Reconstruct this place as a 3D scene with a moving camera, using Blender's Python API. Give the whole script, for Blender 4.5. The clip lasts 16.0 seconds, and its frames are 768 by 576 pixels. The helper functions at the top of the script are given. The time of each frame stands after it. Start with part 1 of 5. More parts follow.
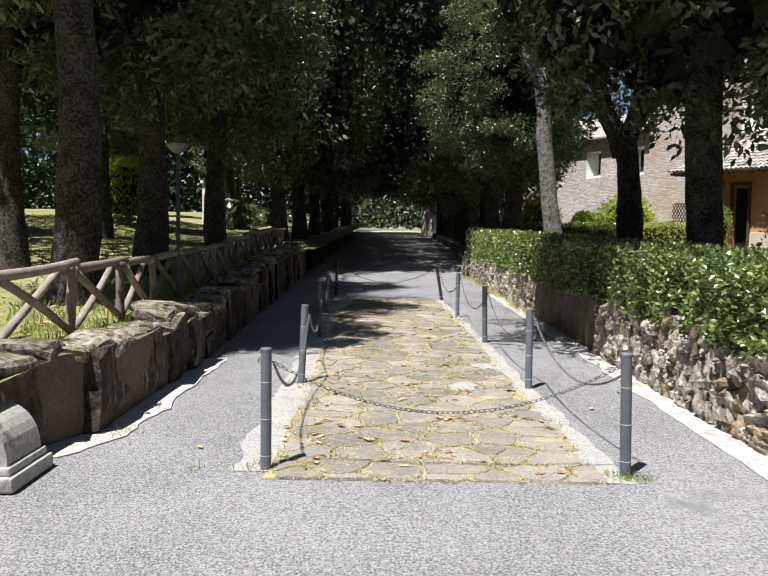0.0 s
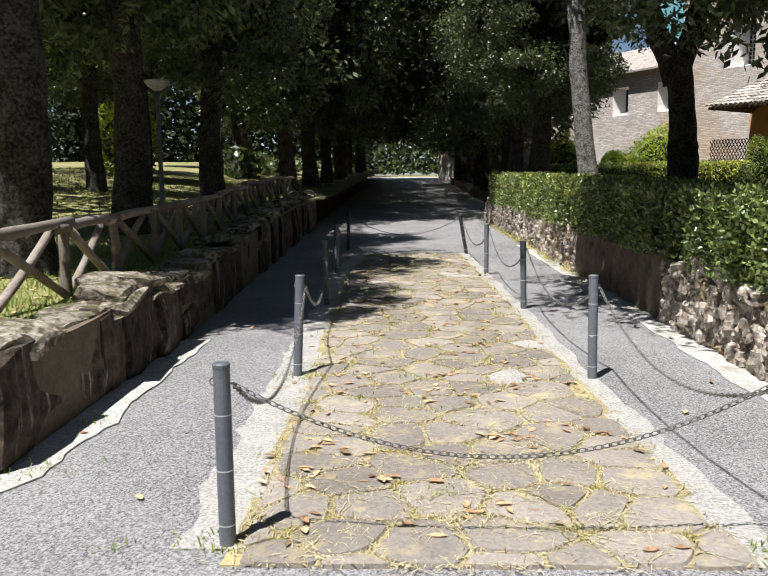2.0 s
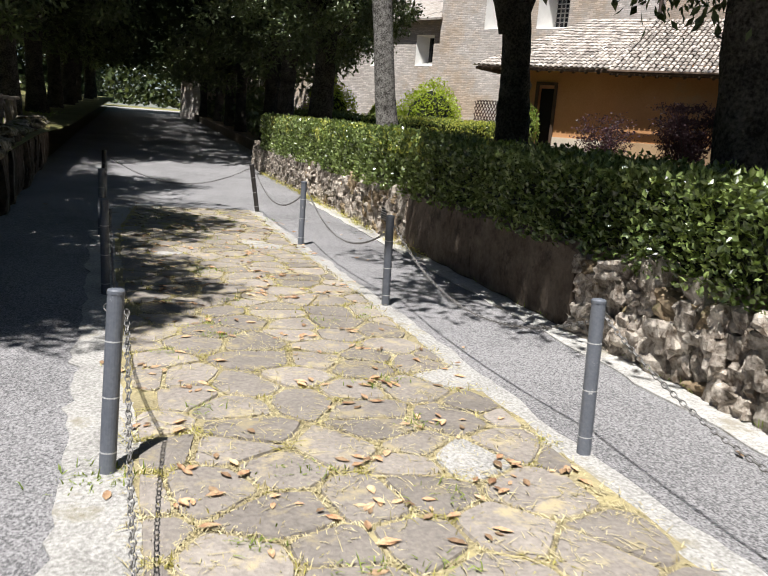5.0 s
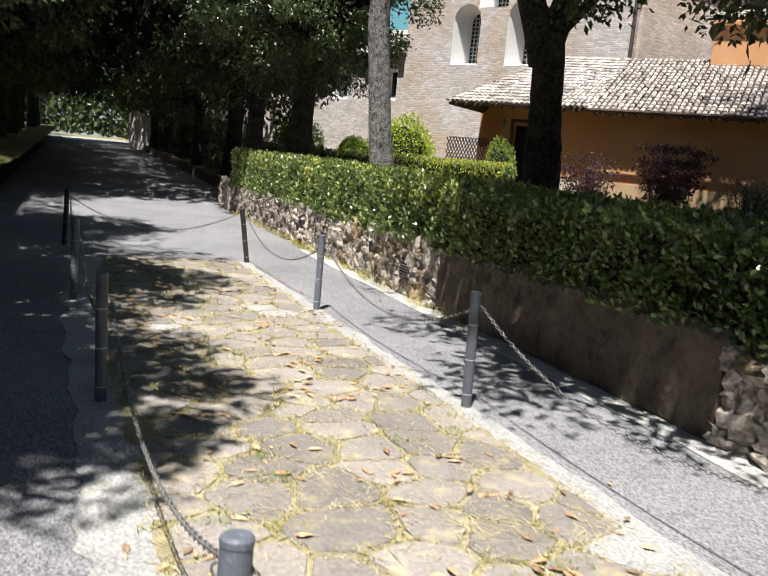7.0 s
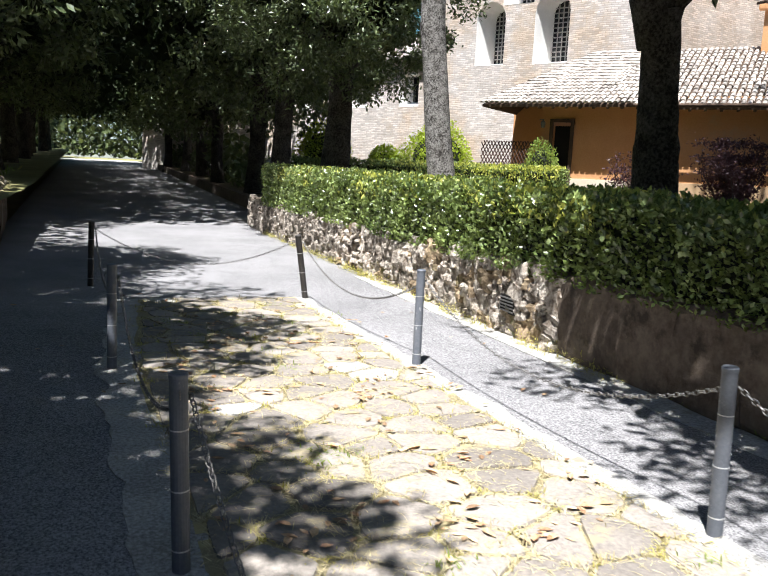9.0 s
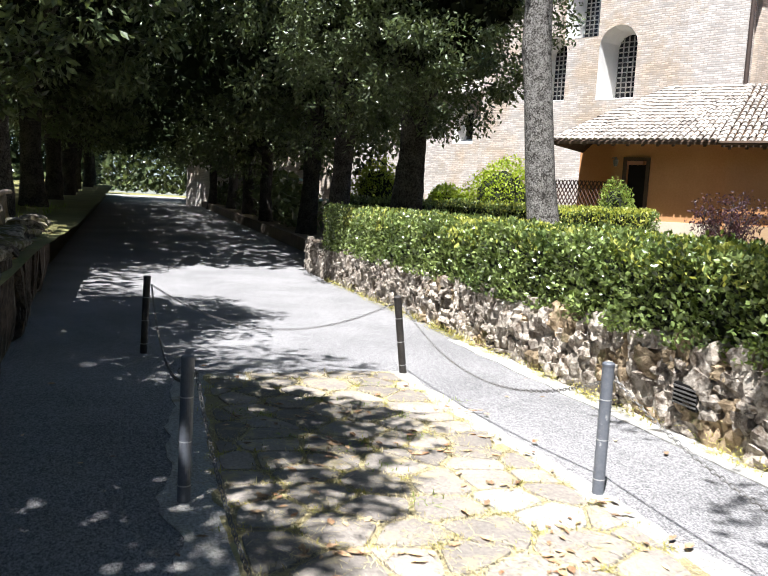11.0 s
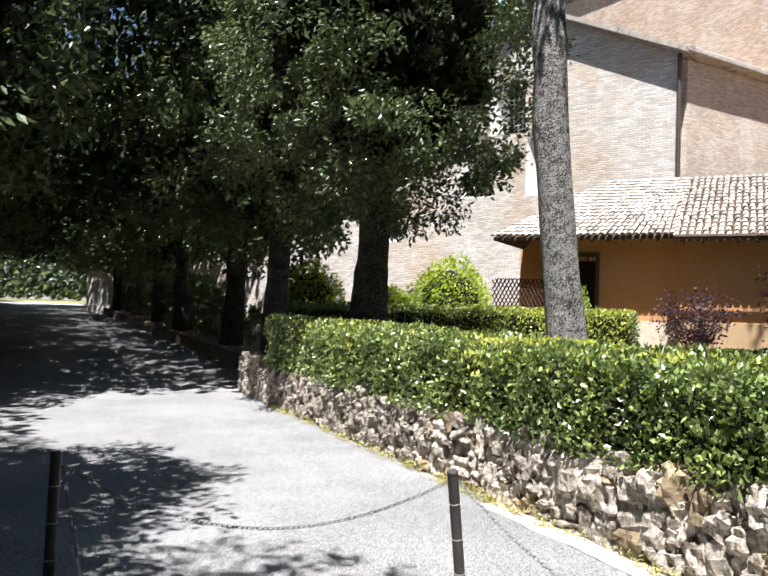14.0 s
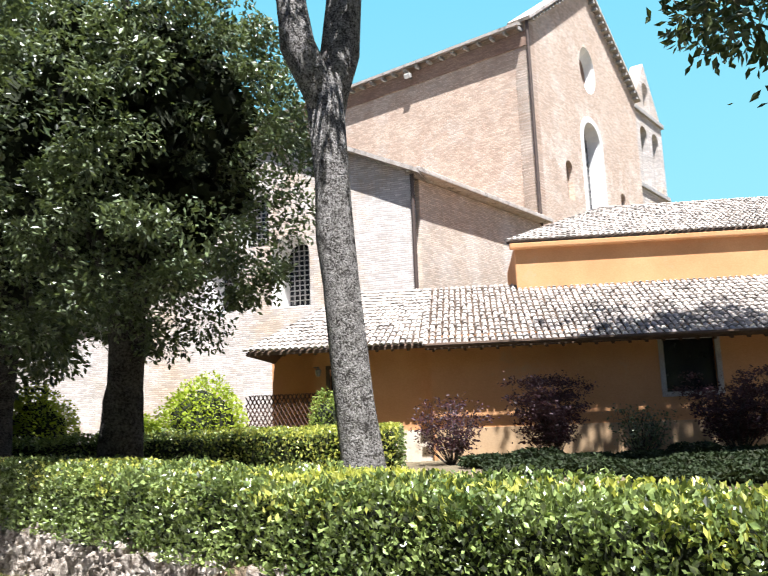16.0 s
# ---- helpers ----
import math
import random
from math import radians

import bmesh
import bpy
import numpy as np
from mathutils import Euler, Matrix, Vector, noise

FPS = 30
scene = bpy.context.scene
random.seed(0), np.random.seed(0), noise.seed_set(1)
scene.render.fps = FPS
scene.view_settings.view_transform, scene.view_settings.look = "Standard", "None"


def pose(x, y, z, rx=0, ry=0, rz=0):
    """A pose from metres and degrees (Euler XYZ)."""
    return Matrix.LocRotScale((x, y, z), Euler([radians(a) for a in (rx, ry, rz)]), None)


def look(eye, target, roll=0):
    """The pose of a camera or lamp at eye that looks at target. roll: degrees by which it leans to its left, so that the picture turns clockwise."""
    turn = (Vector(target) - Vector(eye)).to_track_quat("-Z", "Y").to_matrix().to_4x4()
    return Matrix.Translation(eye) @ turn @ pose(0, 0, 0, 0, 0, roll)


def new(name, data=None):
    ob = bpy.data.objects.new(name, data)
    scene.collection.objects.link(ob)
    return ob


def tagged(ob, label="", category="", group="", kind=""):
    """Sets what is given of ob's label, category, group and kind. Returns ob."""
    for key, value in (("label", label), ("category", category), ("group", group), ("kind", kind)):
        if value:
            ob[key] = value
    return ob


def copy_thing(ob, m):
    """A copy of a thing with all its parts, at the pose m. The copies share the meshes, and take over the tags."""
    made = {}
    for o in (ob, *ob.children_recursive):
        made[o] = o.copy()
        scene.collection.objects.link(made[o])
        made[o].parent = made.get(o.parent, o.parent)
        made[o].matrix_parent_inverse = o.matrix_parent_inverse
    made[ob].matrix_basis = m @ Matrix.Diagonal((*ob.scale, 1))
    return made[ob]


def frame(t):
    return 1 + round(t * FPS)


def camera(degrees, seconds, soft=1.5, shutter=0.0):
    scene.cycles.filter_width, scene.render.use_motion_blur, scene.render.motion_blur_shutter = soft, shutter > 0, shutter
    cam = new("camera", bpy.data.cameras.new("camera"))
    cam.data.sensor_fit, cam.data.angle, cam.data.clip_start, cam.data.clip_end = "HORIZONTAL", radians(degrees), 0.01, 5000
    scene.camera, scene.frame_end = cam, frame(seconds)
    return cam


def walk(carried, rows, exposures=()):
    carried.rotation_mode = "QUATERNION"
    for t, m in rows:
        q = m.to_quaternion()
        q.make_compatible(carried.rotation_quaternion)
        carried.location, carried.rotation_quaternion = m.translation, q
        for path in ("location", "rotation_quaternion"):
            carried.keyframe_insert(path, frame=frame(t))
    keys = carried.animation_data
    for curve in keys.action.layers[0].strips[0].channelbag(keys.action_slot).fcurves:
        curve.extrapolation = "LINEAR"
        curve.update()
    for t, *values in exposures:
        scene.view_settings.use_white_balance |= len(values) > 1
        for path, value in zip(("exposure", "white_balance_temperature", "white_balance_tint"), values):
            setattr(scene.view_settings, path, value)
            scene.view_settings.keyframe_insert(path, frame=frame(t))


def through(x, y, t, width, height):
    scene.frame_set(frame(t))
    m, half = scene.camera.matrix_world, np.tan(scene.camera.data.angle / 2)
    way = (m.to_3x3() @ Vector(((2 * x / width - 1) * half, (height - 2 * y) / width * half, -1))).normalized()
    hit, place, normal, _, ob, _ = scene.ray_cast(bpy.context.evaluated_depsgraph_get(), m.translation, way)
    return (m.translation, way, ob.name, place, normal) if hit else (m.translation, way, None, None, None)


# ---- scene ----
cam = camera(52.0, 16.0, soft=1.1, shutter=0.3)
PATH = [
    (0, (0.844, -5.395, 1.683), (0.831, -3.401, 1.535), 0.8),
    (0.5, (0.896, -4.848, 1.681), (0.816, -2.857, 1.51), -0.1),
    (1, (0.938, -4.345, 1.696), (0.818, -2.358, 1.498), -0.2),
    (1.5, (0.894, -3.859, 1.688), (0.793, -1.878, 1.428), 0.2),
    (2, (0.827, -3.403, 1.673), (0.77, -1.423, 1.391), -0.5),
    (2.5, (0.744, -2.928, 1.677), (0.887, -0.962, 1.341), 0.9),
    (3, (0.634, -2.466, 1.668), (1.05, -0.546, 1.291), 3.5),
    (3.5, (0.547, -2.008, 1.68), (0.973, -0.095, 1.284), 3.3),
    (3.7, (0.45, -1.832, 1.67), (0.879, 0.079, 1.265), 3.9),
    (5.8, (-0.196, 0.309, 1.662), (0.528, 2.129, 1.257), 5.7),
    (6, (-0.248, 0.492, 1.689), (0.496, 2.302, 1.273), 6.4),
    (6.5, (-0.381, 1.007, 1.701), (0.373, 2.811, 1.283), 7.7),
    (7, (-0.439, 1.513, 1.703), (0.305, 3.343, 1.393), 5.4),
    (7.5, (-0.498, 2.039, 1.735), (0.238, 3.879, 1.46), 4.5),
    (8, (-0.554, 2.564, 1.756), (0.21, 4.39, 1.471), 3.9),
    (8.5, (-0.582, 3.119, 1.745), (0.137, 4.964, 1.468), 3.4),
    (9, (-0.591, 3.626, 1.694), (0.12, 5.472, 1.402), 2.8),
    (9.5, (-0.61, 4.138, 1.721), (0.11, 5.983, 1.442), 3.4),
    (10, (-0.624, 4.66, 1.762), (-0.01, 6.548, 1.523), 4.0),
    (10.2, (-0.658, 4.867, 1.749), (-0.048, 6.757, 1.512), 3.9),
    (12.3, (-0.774, 7.058, 1.834), (-0.103, 8.937, 1.701), 1.9),
    (12.5, (-0.781, 7.242, 1.853), (-0.101, 9.119, 1.725), 2.3),
    (13, (-0.805, 7.829, 1.892), (-0.081, 9.688, 1.747), 2.0),
    (13.5, (-0.771, 8.342, 1.937), (-0.021, 10.194, 1.888), 1.5),
    (14, (-0.789, 8.7, 1.94), (0.054, 10.513, 1.992), 1.7),
    (14.5, (-0.75, 9.022, 1.991), (0.235, 10.751, 2.191), -0.1),
    (15, (-0.67, 9.367, 2.095), (0.412, 11.025, 2.386), -0.9),
    (15.5, (-0.645, 9.591, 2.132), (0.588, 11.128, 2.473), -1.9),
    (16, (-0.728, 9.835, 2.113), (0.646, 11.250, 2.446), -2.2),
]
EXPOSURES = [(0.0, 0.77, 6400, 10), (3.5, 0.67, 6500, 10), (7.0, 0.87, 6450, 10), (9.0, 1.37, 6250, 10), (12.5, 1.47, 6250, 10), (14.0, 1.42, 6300, 10), (15.0, 1.6, 6200, 10), (16.0, 1.68, 6250, 12)]
walk(cam, [(t, look(eye, target, roll)) for t, eye, target, roll in PATH], EXPOSURES)

# ---- light: high sun behind the walker's left shoulder, clear sky ----
SUN_FROM = Vector((-0.61, -0.79, 0.0)).normalized()
SUN_HIGH = radians(67)
world = bpy.data.worlds.new("sky")
scene.world = world
world.use_nodes = True
sky = world.node_tree.nodes.new("ShaderNodeTexSky")
sky.sky_type, sky.sun_disc = "NISHITA", False
sky.sun_elevation = SUN_HIGH
sky.sun_rotation = math.atan2(SUN_FROM.x, SUN_FROM.y)
sky.air_density, sky.dust_density, sky.ozone_density = 0.7, 0.3, 1.0
back = world.node_tree.nodes["Background"]
back.inputs["Strength"].default_value = 0.05
world.node_tree.links.new(sky.outputs[0], back.inputs["Color"])
sun = new("sun", bpy.data.lights.new("sun", "SUN"))
sun.data.energy, sun.data.angle, sun.data.color = 5.0, radians(0.53), (1.0, 0.985, 0.975)
sun.matrix_world = look((0, 0, 60), Vector((0, 0, 60)) - Vector((SUN_FROM.x * math.cos(SUN_HIGH), SUN_FROM.y * math.cos(SUN_HIGH), math.sin(SUN_HIGH))))


# ---- materials ----
def mat(name, colour, rough=0.9, spots=None, scale=3.0, grain=40.0, bump=0.3, depth=0.01, random_by="", metal=0.0, gloss=0.3, spread=0.25, stain=None, stain_scale=0.6, stain_at=0.55, fine_share=0.45, sharp=(0.36, 0.66), stain_along=None):
    """Two scales of noise between colour and spots, a fine bump, and a shift of value from piece to piece."""
    m = bpy.data.materials.new(name)
    m.use_nodes = True
    nt = m.node_tree
    n, ln = nt.nodes, nt.links.new
    bsdf = n["Principled BSDF"]
    bsdf.inputs["Roughness"].default_value = rough
    bsdf.inputs["Metallic"].default_value = metal
    bsdf.inputs["Specular IOR Level"].default_value = gloss
    geo = n.new("ShaderNodeNewGeometry")
    big, fine = n.new("ShaderNodeTexNoise"), n.new("ShaderNodeTexNoise")
    for tex, size in ((big, scale), (fine, grain)):
        tex.inputs["Scale"].default_value = size
        tex.inputs["Detail"].default_value = 6
        tex.inputs["Roughness"].default_value = 0.62
        ln(geo.outputs["Position"], tex.inputs["Vector"])
    ramp = n.new("ShaderNodeValToRGB")
    ramp.color_ramp.elements[0].position, ramp.color_ramp.elements[1].position = sharp
    ramp.color_ramp.elements[0].color = (*colour, 1)
    ramp.color_ramp.elements[1].color = (*(spots or [c * 1.5 for c in colour]), 1)
    both = n.new("ShaderNodeMix")
    both.inputs["Factor"].default_value = fine_share
    ln(big.outputs["Fac"], both.inputs["A"])
    ln(fine.outputs["Fac"], both.inputs["B"])
    ln(both.outputs["Result"], ramp.inputs["Fac"])
    last = ramp.outputs["Color"]
    if stain:
        st = n.new("ShaderNodeTexNoise")
        st.inputs["Scale"].default_value = stain_scale
        st.inputs["Detail"].default_value = 8
        st.inputs["Roughness"].default_value = 0.7
        if stain_along:
            pull = n.new("ShaderNodeVectorMath")
            pull.operation = "MULTIPLY"
            pull.inputs[1].default_value = stain_along
            ln(geo.outputs["Position"], pull.inputs[0])
            ln(pull.outputs[0], st.inputs["Vector"])
        else:
            ln(geo.outputs["Position"], st.inputs["Vector"])
        edge = n.new("ShaderNodeMapRange")
        edge.inputs["From Min"].default_value, edge.inputs["From Max"].default_value = stain_at, stain_at + 0.1
        ln(st.outputs["Fac"], edge.inputs["Value"])
        mixed = n.new("ShaderNodeMix")
        mixed.data_type = "RGBA"
        ln(edge.outputs["Result"], mixed.inputs["Factor"])
        ln(last, mixed.inputs["A"])
        mixed.inputs["B"].default_value = (*stain, 1)
        last = mixed.outputs["Result"]
    if random_by:
        hsv = n.new("ShaderNodeHueSaturation")
        amount = n.new("ShaderNodeMapRange")
        amount.inputs["To Min"].default_value, amount.inputs["To Max"].default_value = 1 - spread, 1 + spread
        source = n.new("ShaderNodeObjectInfo").outputs["Random"] if random_by == "object" else geo.outputs["Random Per Island"]
        ln(source, amount.inputs["Value"])
        ln(amount.outputs["Result"], hsv.inputs["Value"])
        ln(last, hsv.inputs["Color"])
        last = hsv.outputs["Color"]
    ln(last, bsdf.inputs["Base Color"])
    relief = n.new("ShaderNodeBump")
    relief.inputs["Strength"].default_value, relief.inputs["Distance"].default_value = bump, depth
    ln(both.outputs["Result"], relief.inputs["Height"])
    ln(relief.outputs["Normal"], bsdf.inputs["Normal"])
    return m


def brick_mat(name, one, two, mortar, turn, width=0.28, height=0.065, stain=None, stain_size=0.45):
    """Brickwork in true size on upright walls that run along the given heading."""
    m = mat(name, one, 0.95, two, 0.7, 6, 0.5, 0.04, stain=stain, stain_scale=stain_size, stain_at=0.5)
    nt = m.node_tree
    n, ln = nt.nodes, nt.links.new
    bsdf = n["Principled BSDF"]
    geo = n.new("ShaderNodeNewGeometry")
    run = n.new("ShaderNodeVectorMath")
    run.operation = "DOT_PRODUCT"
    run.inputs[1].default_value = (math.cos(turn), math.sin(turn), 0)
    ln(geo.outputs["Position"], run.inputs[0])
    parts, flat = n.new("ShaderNodeSeparateXYZ"), n.new("ShaderNodeCombineXYZ")
    ln(geo.outputs["Position"], parts.inputs[0])
    ln(run.outputs["Value"], flat.inputs["X"])
    ln(parts.outputs["Z"], flat.inputs["Y"])
    wobble = n.new("ShaderNodeTexNoise")
    wobble.inputs["Scale"].default_value = 0.9
    ln(geo.outputs["Position"], wobble.inputs["Vector"])
    push = n.new("ShaderNodeVectorMath")
    push.operation = "MULTIPLY_ADD"
    push.inputs[1].default_value = (0.08, 0.16, 0)
    ln(wobble.outputs["Color"], push.inputs[0])
    ln(flat.outputs[0], push.inputs[2])
    tex = n.new("ShaderNodeTexBrick")
    tex.inputs["Scale"].default_value = 1.0
    tex.inputs["Brick Width"].default_value, tex.inputs["Row Height"].default_value = width, height
    tex.inputs["Mortar Size"].default_value, tex.inputs["Bias"].default_value = height * 0.16, 0.0
    tex.inputs["Color1"].default_value, tex.inputs["Color2"].default_value = (0.70, 0.69, 0.68, 1), (1.17, 1.14, 1.12, 1)
    tex.inputs["Mortar"].default_value = (*mortar, 1)
    ln(push.outputs[0], tex.inputs["Vector"])
    old = next(k.from_socket for k in nt.links if k.to_socket == bsdf.inputs["Base Color"])
    shade = n.new("ShaderNodeMix")
    shade.data_type, shade.blend_type = "RGBA", "MULTIPLY"
    shade.inputs["Factor"].default_value = 0.9
    ln(old, shade.inputs["A"])
    ln(tex.outputs["Color"], shade.inputs["B"])
    ln(shade.outputs["Result"], bsdf.inputs["Base Color"])
    deep = n.new("ShaderNodeBump")
    deep.invert = True
    deep.inputs["Strength"].default_value, deep.inputs["Distance"].default_value = 0.7, 0.02
    ln(tex.outputs["Fac"], deep.inputs["Height"])
    fine = next(k.from_node for k in nt.links if k.to_socket == bsdf.inputs["Normal"])
    ln(fine.outputs["Normal"], deep.inputs["Normal"])
    ln(deep.outputs["Normal"], bsdf.inputs["Normal"])
    return m


def leaf_mat(name, dark, light, rough=0.42, gloss=0.5, through=0.25, spread=0.35):
    m = mat(name, dark, rough, light, 1.2, 14, 0.05, 0.002, "island", gloss=gloss, spread=spread)
    nt = m.node_tree
    bsdf = nt.nodes["Principled BSDF"]
    glow = nt.nodes.new("ShaderNodeBsdfTranslucent")
    glow.inputs["Color"].default_value = (light[0] * 1.6, light[1] * 1.7, light[2] * 0.9, 1)
    mix = nt.nodes.new("ShaderNodeMixShader")
    mix.inputs["Fac"].default_value = through
    nt.links.new(bsdf.outputs[0], mix.inputs[1])
    nt.links.new(glow.outputs[0], mix.inputs[2])
    nt.links.new(mix.outputs[0], nt.nodes["Material Output"].inputs["Surface"])
    return m


ASPHALT = mat("asphalt", (0.082, 0.080, 0.082), 0.95, (0.365, 0.353, 0.35), 0.5, 80, 0.8, 0.008, fine_share=0.82, sharp=(0.40, 0.60), stain=(0.175, 0.171, 0.172), stain_scale=0.5, stain_at=0.62)
EARTH = mat("earth", (0.10, 0.08, 0.05), 1.0, (0.20, 0.16, 0.09), 0.8, 30, 0.5, 0.02)
LAWN = mat("lawn", (0.15, 0.15, 0.05), 1.0, (0.36, 0.33, 0.15), 0.5, 26, 0.6, 0.03, stain=(0.20, 0.16, 0.08), stain_scale=0.4)
JOINT = mat("dry_moss_joint", (0.19, 0.155, 0.09), 1.0, (0.40, 0.345, 0.20), 1.5, 60, 0.6, 0.012, stain=(0.44, 0.375, 0.19), stain_scale=2.2, stain_at=0.52)
BASALT = mat("basalt_paving", (0.185, 0.162, 0.142), 0.85, (0.345, 0.305, 0.262), 2.5, 38, 0.8, 0.014, "object", spread=0.26, fine_share=0.6, stain=(0.40, 0.335, 0.21), stain_scale=4.0, stain_at=0.545)
CONCRETE = mat("pale_concrete", (0.22, 0.21, 0.192), 0.95, (0.55, 0.53, 0.495), 2.5, 50, 0.9, 0.015, fine_share=0.7, sharp=(0.38, 0.64), stain=(0.27, 0.245, 0.18), stain_scale=2.5, stain_at=0.57)
KERB = mat("bleached_kerb", (0.28, 0.268, 0.245), 0.95, (0.60, 0.58, 0.54), 2.5, 45, 0.9, 0.015, fine_share=0.7, sharp=(0.38, 0.62), stain=(0.30, 0.27, 0.21), stain_scale=2.0, stain_at=0.57)
RUBBLE = mat("tufa_rubble", (0.14, 0.105, 0.075), 0.95, (0.58, 0.515, 0.435), 6.0, 20, 1.0, 0.07, "object", spread=0.30, sharp=(0.40, 0.59), stain=(0.085, 0.062, 0.04), stain_scale=5.0, stain_at=0.57)
OCHRE_RUBBLE = mat("ochre_tufa_rubble", (0.17, 0.115, 0.065), 0.95, (0.44, 0.34, 0.22), 5.0, 22, 1.0, 0.06, "object", spread=0.3, stain=(0.13, 0.12, 0.05), stain_scale=4.0, stain_at=0.55)
MORTAR = mat("dark_mortar", (0.10, 0.075, 0.055), 1.0, (0.20, 0.16, 0.12), 3.0, 40, 0.8, 0.02)
# mossy cap stones, their paint kept paler for the sunlit wall top
COPING = mat("mossy_coping", (0.07, 0.058, 0.036), 0.95, (0.38, 0.34, 0.275), 4.0, 16, 1.0, 0.05, "object", spread=0.25, sharp=(0.42, 0.60), stain=(0.12, 0.115, 0.04), stain_scale=3.2, stain_at=0.52)
# dark brown slabs, darkened further for the wall's shaded face
SLAB = mat("travertine_slab", (0.020, 0.0145, 0.011), 0.95, (0.125, 0.092, 0.07), 3.0, 12, 1.0, 0.07, "object", spread=0.35, fine_share=0.5, stain=(0.44, 0.41, 0.365), stain_scale=1.0, stain_at=0.575, stain_along=(6.5, 6.5, 0.8))
MARBLE = mat("worn_marble", (0.27, 0.255, 0.23), 0.85, (0.52, 0.50, 0.46), 4.0, 30, 0.8, 0.015, stain=(0.16, 0.145, 0.12), stain_scale=4.0)
PAINT = mat("grey_blue_paint", (0.095, 0.105, 0.125), 0.5, (0.16, 0.17, 0.19), 3.0, 60, 0.2, 0.002, "object", spread=0.15, gloss=0.4, stain=(0.50, 0.50, 0.49), stain_scale=9.0, stain_at=0.63)
DARK_PAINT = mat("dark_brown_paint", (0.03, 0.027, 0.025), 0.6, (0.07, 0.062, 0.056), 4.0, 60, 0.25, 0.002, gloss=0.35, stain=(0.15, 0.14, 0.13), stain_scale=8.0, stain_at=0.64)
SEAM = mat("chipped_pale_seam", (0.42, 0.42, 0.42), 0.6, (0.55, 0.55, 0.54), 5, 80, 0.2, 0.002)
IRON = mat("weathered_iron", (0.09, 0.085, 0.08), 0.55, (0.26, 0.25, 0.235), 9, 90, 0.3, 0.002, metal=0.4, gloss=0.5)
BARK = mat("holm_oak_bark", (0.018, 0.015, 0.013), 1.0, (0.13, 0.118, 0.105), 4.0, 26, 1.0, 0.05, "object", spread=0.15, fine_share=0.65, sharp=(0.42, 0.63))
PALE_BARK = mat("pale_lichen_bark", (0.05, 0.044, 0.038), 1.0, (0.38, 0.36, 0.335), 11.0, 44, 1.0, 0.06, fine_share=0.6, sharp=(0.42, 0.60), stain=(0.035, 0.03, 0.026), stain_scale=3.0, stain_at=0.56)
OLD_WOOD = mat("grey_fence_wood", (0.15, 0.12, 0.095), 0.95, (0.33, 0.29, 0.25), 5.0, 50, 0.8, 0.01, "object", spread=0.25)
OAK_LEAF = leaf_mat("holm_oak_leaf", (0.016, 0.031, 0.012), (0.16, 0.195, 0.088), 0.36, 0.5, 0.13, 0.7)
# darker copy of the oak leaf, with shade put into its colour
SHADED_LEAF = leaf_mat("shade_dark_leaf", (0.010, 0.018, 0.007), (0.036, 0.05, 0.02), 0.6, 0.15, 0.08)
HEDGE_LEAF = leaf_mat("hedge_leaf", (0.014, 0.040, 0.011), (0.28, 0.34, 0.11), 0.27, 0.85, 0.15, 0.85)
TIP_LEAF = leaf_mat("young_hedge_tip", (0.28, 0.31, 0.05), (0.60, 0.58, 0.16), 0.32, 0.6, 0.3, 0.45)
BUSH_LEAF = leaf_mat("bright_bush_leaf", (0.13, 0.20, 0.014), (0.42, 0.48, 0.06), 0.4, 0.5, 0.35, 0.5)
PURPLE_LEAF = leaf_mat("purple_leaf", (0.022, 0.009, 0.013), (0.085, 0.036, 0.045), 0.5, 0.4, 0.25)
GRASS = leaf_mat("grass_blade", (0.07, 0.13, 0.02), (0.28, 0.33, 0.09), 0.7, 0.2, 0.3)
STRAW = mat("dry_grass", (0.36, 0.295, 0.15), 0.9, (0.60, 0.53, 0.33), 3, 40, 0.1, 0.002, "island", spread=0.3)
MOSS = leaf_mat("yellowed_moss", (0.22, 0.20, 0.05), (0.52, 0.46, 0.17), 0.8, 0.2, 0.25)
DEAD_LEAF = mat("dead_leaf", (0.24, 0.105, 0.05), 0.7, (0.66, 0.48, 0.29), 4, 30, 0.2, 0.002, "island", spread=0.6)
# near-black paint for the shade inside crowns, hedges and bushes
INNER_SHADE = mat("painted_inner_shade", (0.012, 0.016, 0.007), 1.0, (0.025, 0.03, 0.012), 5, 30, 0.8, 0.05)
HEAD_W1, HEAD_NAVE, HEAD_PORCH = radians(118), radians(98), radians(130)
TUFA_BRICK = brick_mat("transept_brick", (0.50, 0.455, 0.41), (0.70, 0.665, 0.63), (0.72, 0.68, 0.64), HEAD_W1, 0.34, 0.095, (0.56, 0.465, 0.365), 0.16)
RETURN_BRICK = brick_mat("return_brick", (0.54, 0.445, 0.35), (0.68, 0.60, 0.51), (0.74, 0.69, 0.64), HEAD_NAVE + math.pi / 2, 0.30, 0.085, (0.70, 0.63, 0.55))
NAVE_BRICK = brick_mat("nave_brick", (0.45, 0.33, 0.25), (0.60, 0.485, 0.385), (0.76, 0.70, 0.65), HEAD_NAVE, 0.30, 0.085, (0.55, 0.45, 0.37))
FRONT_BRICK = brick_mat("front_brick", (0.55, 0.43, 0.335), (0.66, 0.55, 0.45), (0.80, 0.73, 0.68), HEAD_NAVE + math.pi / 2, 0.30, 0.085, (0.70, 0.61, 0.52))
